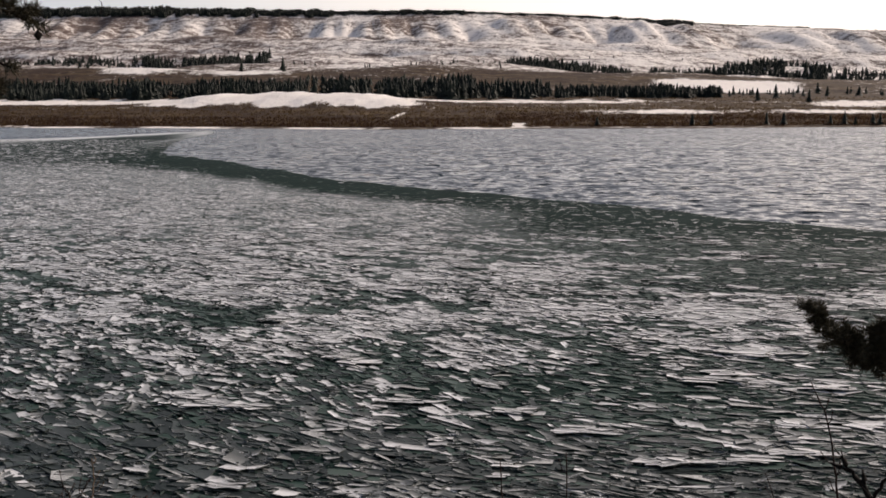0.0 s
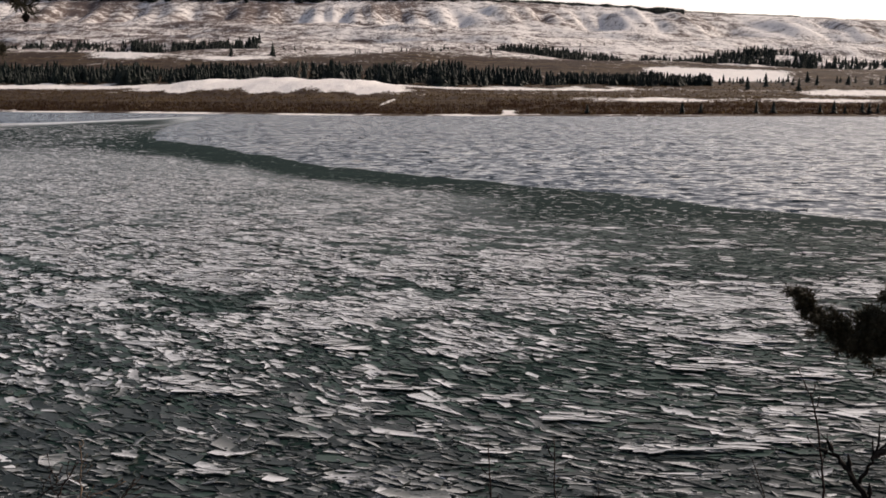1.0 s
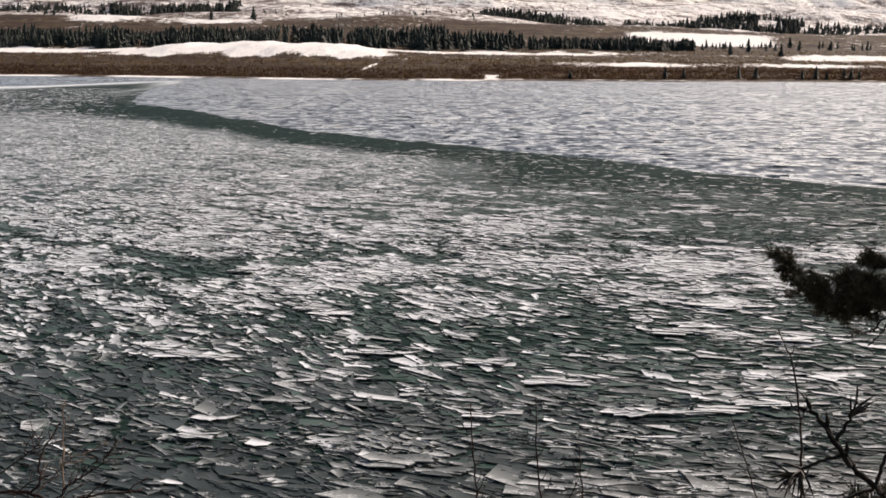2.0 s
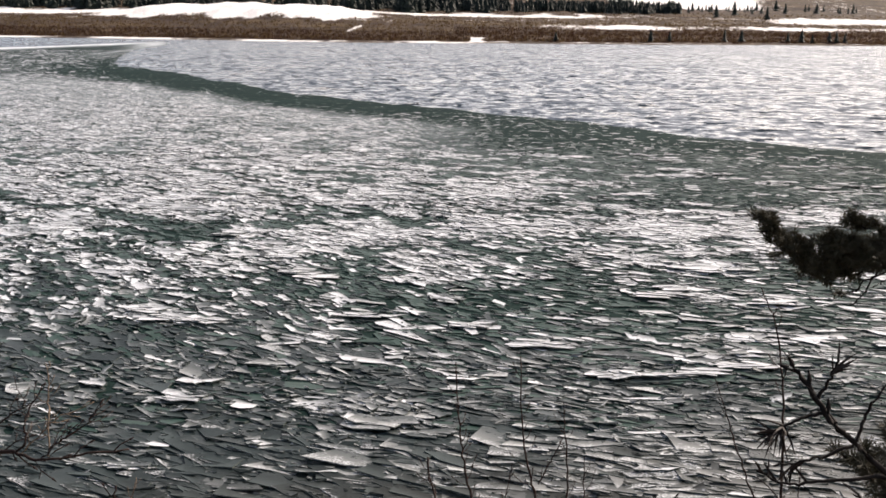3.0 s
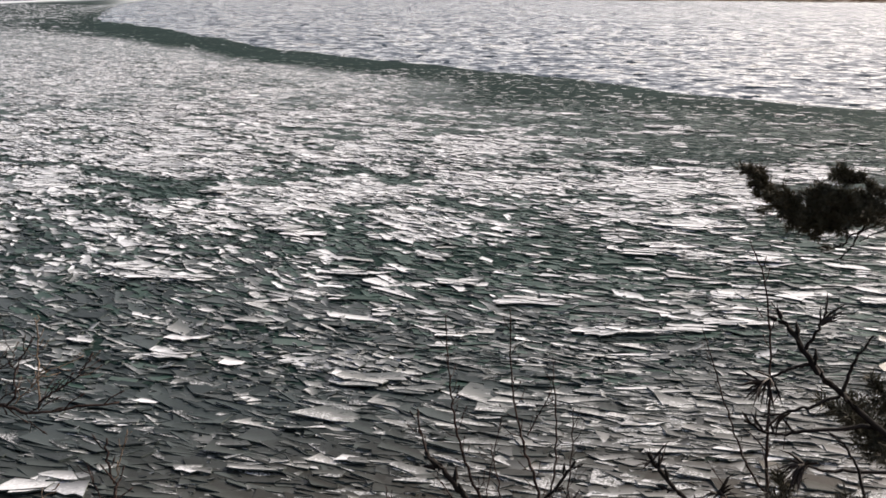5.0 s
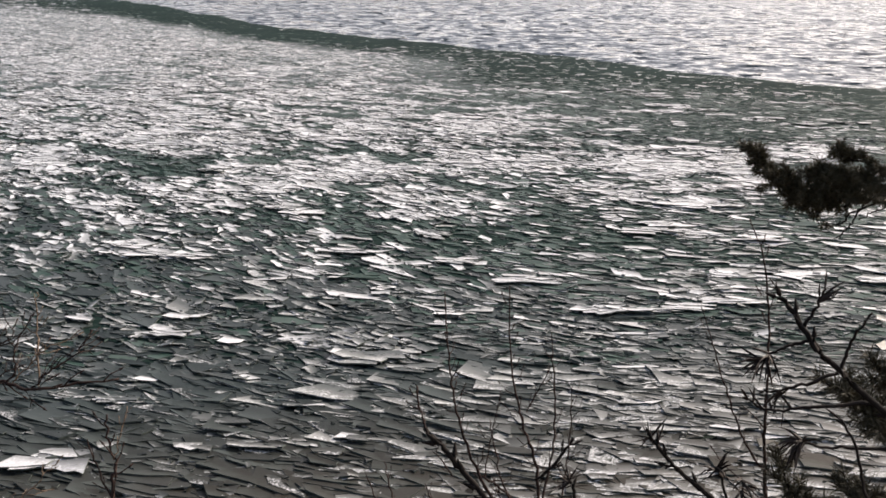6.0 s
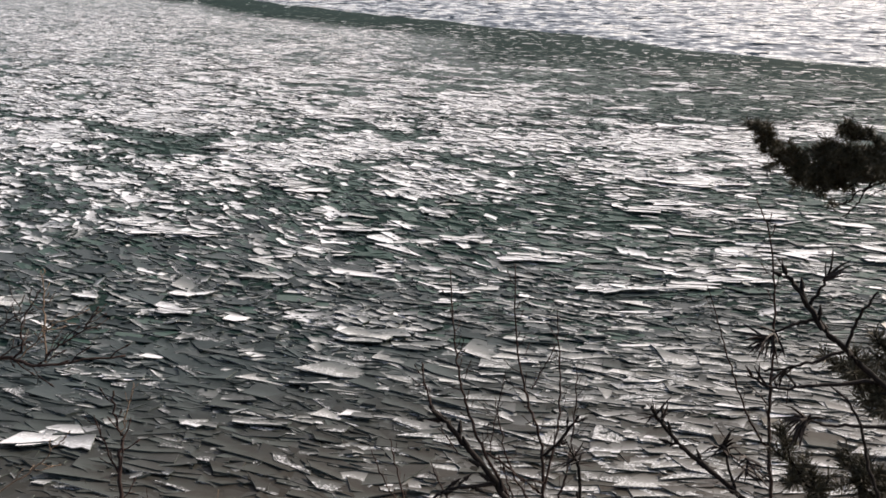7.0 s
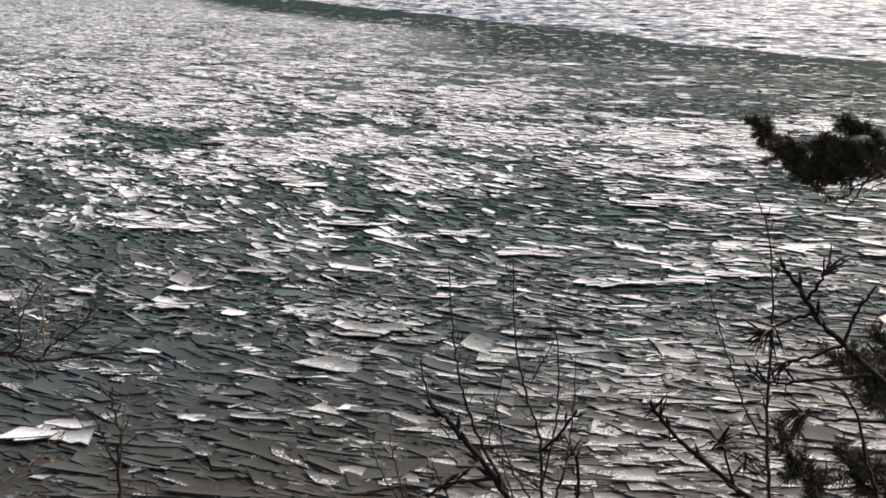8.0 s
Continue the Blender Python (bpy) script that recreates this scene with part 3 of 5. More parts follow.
def build_far_plates():
    rng = np.random.default_rng(11)
    for y0, y1, density, size, slim, sides in ((24.5, 34, 5.0, 0.86, 0.52, 4), (24.5, 34, 5.0, 0.92, 0.56, 6), (34, 52, 8.0, 0.57, 0.65, 4), (34, 52, 7.5, 0.61, 0.68, 6),
                                               (52, 80, 8.0, 0.49, 0.75, 4), (52, 80, 7.5, 0.53, 0.75, 5), (80, 125, 7.0, 0.50, 0.8, 4), (125, 190, 4.2, 0.55, 0.8, 4), (190, 330, 1.3, 0.70, 0.8, 4)):
        x, y = scatter(rng, y0, y1, density)
        keep = rng.uniform(0, 1, len(x)) > np.minimum(1.05 * greenness(x, y), np.interp(y, [55, 80], [0.55, 0.95]))
        x, y = x[keep], y[keep]
        n = len(x)
        white = (rng.uniform(0, 1, n) < field_share(x, y, rng)).astype(int)
        wet = rng.uniform(0, 1, n) < np.clip((y - 22) / 14, 0.5, 1)
        kind = np.where(white == 1, np.where(rng.uniform(0, 1, n) > np.clip((y - 28) / 26, 0.05, 0.85), 3, 1), np.where(wet, np.where(rng.uniform(0, 1, n) < np.clip((y - 18) / 14, 0.35, 1) * np.clip(0.75 + 2.2 * (x / y + 0.1) + (y - 40) / 20, 0.4, 1), 4, 5), 0))
        kind = np.where((kind == 4) & (y > 75) & (rng.uniform(0, 1, n) < np.interp(y, [75, 120, 150, 215], [0.0, 0.6, 0.75, 0.12]) - greenness(x, y)), rng.choice([1, 3, 3], n), kind)
        length = size * rng.gamma(4, 0.20, n).clip(0.25, 2.0) * np.where(kind == 1, 1.15, 1.0)
        width = length * rng.uniform(0.45, 1.15, n) * slim
        angle = drift(x, y) + rng.normal(0, 0.28, n)
        z = 0.034 + 0.02 * np.clip((y - 60) / 40, 0, 1) + (rng.uniform(0, 0.04, n) + np.where(kind == 1, 0.025, 0)) * np.clip(45 / y, 0.3, 1)
        arrays = plate_arrays(rng, x, y, z, length, width, angle, rng.normal(-0.01, 0.03, n), rng.normal(-0.06, 0.035, n) * np.clip(36 / y, 0.1, 1) ** 1.5,
                              rng.uniform(0.012, 0.03, n) * np.clip(45 / y, 0.25, 1) ** 2, kind, sides)
        tagged(part("ice_plate_field", ice_mesh("ice_plate_field", arrays), ICE_CLEAR, slush), kind="stuff")


def build_shards():
    """Small splinters and crumbs lying between the plates."""
    rng = np.random.default_rng(12)
    for y0, y1, density in ((14, 30, 6.0), (30, 60, 3.0), (60, 118, 0.8)):
        x, y = scatter(rng, y0, y1, density)
        chance = field_share(x, y, rng)
        n = len(x)
        length = rng.gamma(3, 0.06, n).clip(0.06, 0.5)
        arrays = plate_arrays(rng, x, y, np.where(y > 60, rng.uniform(0.060, 0.075, n), rng.uniform(0.07, 0.13, n)), length * np.clip(y / 45, 1, 2), length * rng.uniform(0.25, 0.8, n) * np.clip(y / 45, 1, 2), rng.normal(-0.15, 0.5, n), rng.normal(0, 0.12, n) * np.where(y > 60, 0.1, 1),
                              rng.normal(0, 0.15, n) * np.where(y > 60, 0.1, 1), rng.uniform(0.015, 0.05, n) * np.where(y > 60, 0.15, 1), np.where(y > 60, 1, 3) * (rng.uniform(0, 1, n) < chance + 0.3 + 0.5 * (y > 60)).astype(int), 4)
        tagged(part("ice_splinters", ice_mesh("ice_splinters", arrays), ICE_CLEAR, slush), kind="stuff")


def build_crusts():
    """Flat rafts of plates in the palest stretches: snow crust, plus glare painted white."""
    rng = np.random.default_rng(14)
    x, y = scatter(rng, 26, 90, 9.0)
    keep = patches(x, y, PALE_PATCHES) ** 1.5 + 0.75 * grain(x, y) + 0.25 * np.clip(0.1 - x / y, 0, 0.5) - 0.5 * greenness(x, y) + rng.normal(0, 0.14, len(x)) > 0.74 + 0.022 * np.clip(50 - y, 0, 30)
    x, y = x[keep], y[keep]
    n = len(x)
    length = np.minimum(rng.gamma(4, 0.2, n).clip(0.3, 1.8), np.interp(y, [26, 45], [0.6, 1.4]))
    arrays = plate_arrays(rng, x, y, rng.uniform(0.09, 0.13, n), length, length * rng.uniform(0.3, 0.7, n), rng.normal(-0.25, 0.3, n), rng.normal(0, 0.02, n), rng.normal(-0.01, 0.02, n),
                          rng.uniform(0.015, 0.03, n), np.ones(n, int), 5)
    tagged(part("snow_crust", ice_mesh("snow_crust", arrays), ICE_WHITE, slush), kind="stuff")


def build_rafts():
    """Pale plates pushed over one another in slanting rows, like shingles."""
    rng = np.random.default_rng(15)
    cx, cy = scatter(rng, 25, 82, 0.36)
    want = 0.06 + 1.0 * patches(cx, cy, PALE_PATCHES) - 0.9 * greenness(cx, cy) + 0.25 * np.clip(0.15 - cx / cy, 0, 0.5)
    keep = rng.uniform(0, 1, len(cx)) < np.clip(want, 0.03, 0.95)
    cx, cy = cx[keep], cy[keep]
    count = rng.integers(6, 15, len(cx))
    which = np.repeat(np.arange(len(cx)), count)
    n = len(which)
    reach = (0.52 + 0.006 * cy)[which]
    turn = drift(cx, cy)[which] + rng.normal(0, 0.12, n)
    along, across = rng.uniform(-1.3, 1.3, n) * reach, rng.normal(0, 0.34, n) * reach
    x, y = cx[which] + along * np.cos(turn) - across * np.sin(turn), cy[which] + along * np.sin(turn) + across * np.cos(turn)
    length = reach * rng.uniform(0.4, 0.9, n)
    kind = np.where(rng.uniform(0, 1, n) < np.clip((y - 28) / 18, 0, 0.6), 1, 3)
    arrays = plate_arrays(rng, x, y, rng.uniform(0.09, 0.14, n), length, length * rng.uniform(0.45, 0.9, n), turn + rng.normal(0, 0.2, n), rng.normal(-0.01, 0.02, n), rng.normal(-0.05, 0.03, n),
                          rng.uniform(0.02, 0.04, n), kind, 6)
    tagged(part("ice_raft", ice_mesh("ice_raft", arrays), ICE_PALE, slush), kind="stuff")


build_far_plates()
build_rafts()
build_shards()
build_crusts()


def build_far_forest(name, label, rows, seed, gaps=0.22):
    """Conifers joined in one mesh. rows: x/y from, x/y to, distance behind the shore from, to, number, height from, to."""
    rng = np.random.default_rng(seed)
    verts, faces = [], []
    for q0, q1, u0, u1, count, h0, h1 in rows:
        q, u = rng.uniform(q0, q1, count), rng.uniform(u0, u1, count)
        y = u + 500 + 0.24 * np.abs(q) * (u + 500)
        x = q * y
        y = far_shore(x) + u
        z = ground_z(x, y)
        for i in range(count):
            if u[i] < u0 + (u1 - u0) * (0.12 + 0.5 * noise.noise((x[i] * 0.05, 3.0, u0))):          # ragged lower edge
                continue
            if noise.noise((x[i] * 0.022, y[i] * 0.03, 4.0)) > gaps or noise.noise((x[i] * 0.085, y[i] * 0.05, 8.0)) > gaps + 0.12:
                continue
            spruce(verts, faces, rng, x[i], y[i], z[i] - 0.4, rng.uniform(0.7 * h0, 0.95 * h1) * (0.92 + 0.55 * noise.noise((x[i] * 0.03, y[i] * 0.02, 0.0))))
    tagged(part(name, mesh_of(name, verts, faces), SPRUCE), label, "forest", kind="stuff")


def spruce(verts, faces, rng, x, y, z, h):
    """A ragged conifer crown: whorls of drooping boughs round a thin stem."""
    tiers = 5
    r0 = h * rng.uniform(0.23, 0.36)
    for t in range(tiers):
        low, high = z + h * (0.06 + 0.17 * t), z + h * (0.06 + 0.17 * t + 0.27)
        r = r0 * (1 - t / (tiers + 0.4)) + 0.12
        turn, b = rng.uniform(0, 6.28), len(verts)
        for k in range(6):
            a, rr = turn + k * 1.0472, r * rng.uniform(0.6, 1.25)
            verts.append((x + rr * math.cos(a), y + rr * math.sin(a), low + h * rng.uniform(-0.04, 0.05)))
        verts.append((x + rng.uniform(-0.1, 0.1), y, min(high, z + h)))
        faces.extend((b + k, b + (k + 1) % 6, b + 6) for k in range(6))
    b = len(verts)
    for k in range(3):
        a = k * 2.0944
        verts.append((x + 0.02 * h * math.cos(a), y + 0.02 * h * math.sin(a), z - 0.5))
    verts.append((x, y, z + h * 0.5))
    faces.extend((b + k, b + (k + 1) % 3, b + 3) for k in range(3))


build_far_forest("conifer_forest", "dense dark spruce forest along the far lakeshore bench", [
    (-0.60, -0.20, 250, 420, 2900, 10, 15), (-0.20, 0.03, 252, 420, 2600, 10, 16), (0.03, 0.10, 262, 410, 420, 9, 14),
    (0.105, 0.26, 300, 400, 1300, 7, 11), (0.26, 0.34, 330, 420, 30, 7, 10), (0.34, 0.6, 330, 420, 40, 8, 12)], 21)
build_far_forest("upper_conifer_stand", "dark spruce stands at the foot of the snowy hillside", [
    (-0.28, -0.16, 740, 860, 700, 10, 15), (-0.6, -0.35, 740, 900, 520, 8, 13), (-0.35, -0.28, 740, 880, 170, 7, 12), (0.056, 0.175, 770, 870, 700, 10, 14), (0.19, 0.36, 740, 880, 1000, 9, 14),
    (0.26, 0.35, 900, 990, 180, 8, 12), (0.35, 0.6, 700, 860, 500, 10, 14), (-0.16, 0.06, 640, 760, 45, 4, 7), (-0.55, 0.5, 620, 1150, 45, 4, 7)], 22)
build_far_forest("ridge_forest", "thin dark line of forest along the ridge top", [
    (-0.70, -0.25, 1925, 2040, 6000, 15, 19), (-0.25, -0.17, 1938, 2040, 1300, 13, 16), (-0.17, -0.1, 1950, 2040, 1300, 11, 14), (-0.1, 0.02, 1962, 2040, 2000, 9, 11), (0.02, 0.18, 1975, 2040, 2400, 6, 8), (0.18, 0.232, 1915, 2040, 1500, 6, 9), (0.232, 0.34, 1990, 2060, 1500, 4, 5), (0.34, 0.7, 2000, 2080, 500, 2, 4)], 23, 1.0)


def build_brush(name, label, q0, q1, u0, u1, count, h0, h1, seed, material=REED):
    """Dry shoreline brush: upright ragged sprays of thin stems."""
    rng = np.random.default_rng(seed)
    q, u = rng.uniform(q0, q1, count), u0 + (u1 - u0) * rng.uniform(0, 1, count) ** 1.3
    x = q * (u + 520)
    y = far_shore(x) + u
    z = ground_z(x, y)
    keep = snow_cover(x, y) < 0.45
    verts, faces = [], []
    for i in np.nonzero(keep)[0]:
        for _ in range(3):
            b, a = len(verts), rng.uniform(0, 3.14)
            w, h, lean = rng.uniform(0.12, 0.4), rng.uniform(h0, h1), rng.normal(0, 0.25, 2)
            ox, oy = rng.normal(0, 0.7, 2)
            cx, cy = x[i] + ox, y[i] + oy
            verts += [(cx - w * math.cos(a), cy - w * math.sin(a), z[i] - 0.3), (cx + w * math.cos(a), cy + w * math.sin(a), z[i] - 0.3),
                      (cx + lean[0] * h, cy + lean[1] * h, z[i] + h)]
            faces.append((b, b + 1, b + 2))
    tagged(part(name, mesh_of(name, verts, faces), material), label, "brush", kind="stuff")


build_brush("shoreline_brush", "dry brown willow brush and reeds along the far shore", -0.6, 0.6, 5, 150, 13000, 0.4, 1.2, 31)
build_brush("willow_thicket", "dark red-brown leafless willow thicket at the water's edge", -0.6, 0.6, 4, 62, 7000, 0.6, 1.6, 33, WILLOW)
build_brush("willow_thicket", "dark red-brown leafless willow thicket behind the shore", 0.05, 0.6, 50, 98, 3500, 0.5, 1.3, 34, WILLOW)
build_brush("upland_brush", "leafless brown brush in front of the far forest", -0.6, 0.6, 130, 330, 6000, 0.5, 1.4, 32)


def build_shore_trees():
    """Single small conifers at the water's edge of the far shore."""
    rng = np.random.default_rng(41)
    for q, u, h in ((0.144, 8, 5), (0.232, 8, 6.5), (0.252, 9, 6), (0.305, 8, 7), (0.323, 9, 7), (0.366, 8, 6), (0.378, 9, 7.5), (0.388, 8, 5), (0.405, 9, 6.5), (0.412, 7, 7),
                    (0.42, 9, 6), (0.35, 230, 11), (0.318, 300, 12), (-0.12, 260, 14), (-0.27, 610, 14), (-0.15, 640, 17), (-0.19, 600, 12), (0.30, 250, 10)):
        y = 500 + u + 0.24 * abs(q) * 520
        x = q * y
        y = float(far_shore(x)) + u
        verts, faces = [], []
        spruce(verts, faces, rng, 0, 0, 0, h)
        ob = new("conifer")
        ob.location = (x, y, float(ground_z(x, y)) - 0.1)
        tagged(ob, "small dark spruce standing alone on the far shore", "tree", "lone shore conifers")
        part_at("crown", mesh_of("crown", verts, faces), SPRUCE, ob)
        stem, sf = [], []
        tube(stem, sf, [Vector((0, 0, -0.3)), Vector((0, 0, h * 0.35))], 0.03 * h, 0.02 * h, 6)
        part_at("trunk", mesh_of("trunk", stem, sf, True), BARK, ob)


def part_at(name, mesh, material, parent, label=""):
    """Like part(), for meshes given round their thing's own origin."""
    ob = part(name, mesh, material, None, label)
    ob.parent = parent
    return ob


# ---- branches ----


def smooth_line(points, steps=6):
    """A smooth curve through points, with no overshoot where they are unevenly spaced."""
    p = [Vector(q) for q in points]
    n = len(p)
    ways = [(p[min(i + 1, n - 1)] - p[i]).normalized() + (p[i] - p[max(i - 1, 0)]).normalized() for i in range(n)]
    out = []
    for i in range(n - 1):
        gap = (p[i + 1] - p[i]).length
        a, b = ways[i].normalized() * gap * 0.8, ways[i + 1].normalized() * gap * 0.8
        for k in range(steps):
            t = k / steps
            out.append(p[i] * (2 * t ** 3 - 3 * t * t + 1) + a * (t ** 3 - 2 * t * t + t) + p[i + 1] * (3 * t * t - 2 * t ** 3) + b * (t ** 3 - t * t))
    return out + [p[-1]]


def tube(verts, faces, line, r0, r1, sides=6):
    """A tapering round stem along a line, closed at its tip."""
    n, b = len(line), len(verts)
    for i, c in enumerate(line):
        way = (line[min(i + 1, n - 1)] - line[max(i - 1, 0)]).normalized()
        u = way.orthogonal().normalized()
        v = way.cross(u)
        r = r0 + (r1 - r0) * i / max(n - 1, 1)
        for k in range(sides):
            a = 6.2832 * k / sides
            verts.append(c + (u * math.cos(a) + v * math.sin(a)) * r)
    for i in range(n - 1):
        for k in range(sides):
            j = (k + 1) % sides
            faces.append((b + i * sides + k, b + i * sides + j, b + (i + 1) * sides + j, b + (i + 1) * sides + k))
    faces.append(tuple(b + (n - 1) * sides + k for k in range(sides)))


def stem(name, parent, points, r0, r1, material, seed, spurs=0, spur_len=0.05, rough=0.0, label="", buds=True):
    """One stem with knots and short budded side spurs. Returns the object and its line."""
    rng = random.Random(seed)
    line = smooth_line(points)
    for i in range(1, len(line) - 1):
        line[i] = line[i] + Vector((rng.gauss(0, 1), rng.gauss(0, 1), rng.gauss(0, 1))) * rough
    verts, faces = [], []
    tube(verts, faces, line, r0, r1)
    for s in range(spurs):
        i = int((0.12 + 0.84 * (s + rng.random() * 0.7) / spurs) * (len(line) - 1))
        at = line[i]
        way = (line[min(i + 1, len(line) - 1)] - line[i - 1]).normalized()
        side = way.orthogonal()
        side.rotate(Matrix.Rotation(rng.uniform(0, 6.28), 3, way))
        d = (way * rng.uniform(0.5, 1.0) + side.normalized()).normalized()
        ln = spur_len * rng.uniform(0.35, 1.3)
        mid = at + d * ln * 0.6
        tip = mid + (d * 0.4 + way * 0.35) * ln
        r = max(r1 * 0.8, r0 * 0.25)
        tube(verts, faces, [at, mid, tip], r, r * 0.7, 5)
        if buds:
            tube(verts, faces, [tip, tip + (tip - mid).normalized() * r * 2.5, tip + (tip - mid).normalized() * r * 6], r * 1.7, r * 0.4, 5)
        if ln > spur_len:
            tube(verts, faces, [mid, mid + (side - d * 0.2).normalized() * ln * 0.4], r * 0.7, r * 0.5, 4)
    return part(name, mesh_of(name, verts, faces, True), material, parent, label), line


def needles(name, parent, line, count, length, material, seed, spread=1.0, start=0.0, width=0.0011, droop=0.0):
    """Pine needles round a twig, pointing forward and out, denser at the tip."""
    rng = random.Random(seed)
    verts, faces = [], []
    n = len(line) - 1
    for _ in range(count):
        f = start + (1 - start) * rng.random() ** 0.8
        i = min(int(f * n), n - 1)
        at = line[i].lerp(line[i + 1], f * n - i)
        way = (line[i + 1] - line[i]).normalized()
        side = way.orthogonal()
        side.rotate(Matrix.Rotation(rng.uniform(0, 6.2832), 3, way))
        side.normalize()
        d = (way * rng.uniform(0.15, 1.1) + side * spread * rng.uniform(0.5, 1.2) + Vector((0, 0, -droop))).normalized()
        ln = length * rng.uniform(0.65, 1.15)
        across = d.orthogonal().normalized()
        across.rotate(Matrix.Rotation(rng.uniform(0, 6.28), 3, d))
        w = width * rng.uniform(0.8, 1.3)
        bend = side * ln * rng.uniform(-0.08, 0.12) + Vector((0, 0, -droop * ln * 0.3))
        b = len(verts)
        mid, tip = at + d * ln * 0.55, at + d * ln + bend
        third = d.cross(across)
        verts += [at + across * w, at - across * w * 0.5 + third * w * 0.8, at - across * w * 0.5 - third * w * 0.8,
                  mid + across * w, mid - across * w * 0.5 + third * w * 0.8, mid - across * w * 0.5 - third * w * 0.8, tip]
        for k in range(3):
            j = (k + 1) % 3
            faces.append((b + k, b + j, b + 3 + j, b + 3 + k))
            faces.append((b + 3 + k, b + 3 + j, b + 6))
    return part(name, mesh_of(name, verts, faces), material, parent)


def trunk_thing(name, x, y, height, r, label, category, material=BARK):
    """A tree's trunk that stands on the bank; the thing to which its branches belong."""
    z = float(ground_z(x, y)) - 0.15
    verts, faces = [], []
    rng = random.Random(int(abs(x) * 100))
    line = [Vector((x + rng.gauss(0, 0.015), y + rng.gauss(0, 0.015), z + height * k / 14)) for k in range(15)]
    tube(verts, faces, line, r, r * 0.35, 12)
    root = new(name)
    root.location = (x, y, z)
    bpy.context.view_layer.update()
    part("trunk", mesh_of("trunk", verts, faces, True), material, root)
    return tagged(root, label, category), line


def root_thing(name, x, y, label, category):
    ob = new(name)
    ob.location = (x, y, float(ground_z(x, y)))
    return tagged(ob, label, category)


def side_twig(parent, line, f, points, r, material, seed, needle_count=0, length=0.05, needle_mat=None, spread=1.0, start=0.0, droop=0.0):
    ob, ln = stem("twig", parent, points, r, r * 0.55, material, seed, 0, rough=0.002)
    if needle_count:
        needles("needles", ob, ln, needle_count, length, needle_mat, seed + 1, spread, start, 0.0026 if needle_mat is DRY_NEEDLE else 0.0011, droop)
    return ob


build_shore_trees()


def bushy_bough(parent, points, r, seed, shoots, shoot_len, needle_count, length):
    """A living pine bough: a bent branch with many short needled shoots along it."""
    rng = random.Random(seed)
    bough, line = stem("bough", parent, points, r, r * 0.35, BARK, seed, 0, rough=0.004)
    n = len(line) - 1
    for s in range(shoots):
        f = 0.08 + 0.92 * (s + rng.random()) / shoots
        i = min(int(f * n), n - 1)
        at = line[i]
        way = (line[i + 1] - line[i]).normalized()
        side = way.orthogonal()
        side.rotate(Matrix.Rotation(rng.uniform(0, 6.28), 3, way))
        d = (way * 0.9 + side * rng.uniform(0.2, 0.8) + Vector((0, 0, 0.25))).normalized()
        ln = shoot_len * rng.uniform(0.5, 1.2)
        pts = [at, at + d * ln * 0.5, at + d * ln + Vector((0, 0, 0.12 * ln))]
        twig, tl = stem("shoot", bough, pts, r * 0.35, r * 0.2, BARK, seed * 7 + s, 0)
        twig.name = "shoot"
        needles("needles", bough, tl, needle_count, length, NEEDLE, seed * 13 + s, 0.95)
    return bough, line


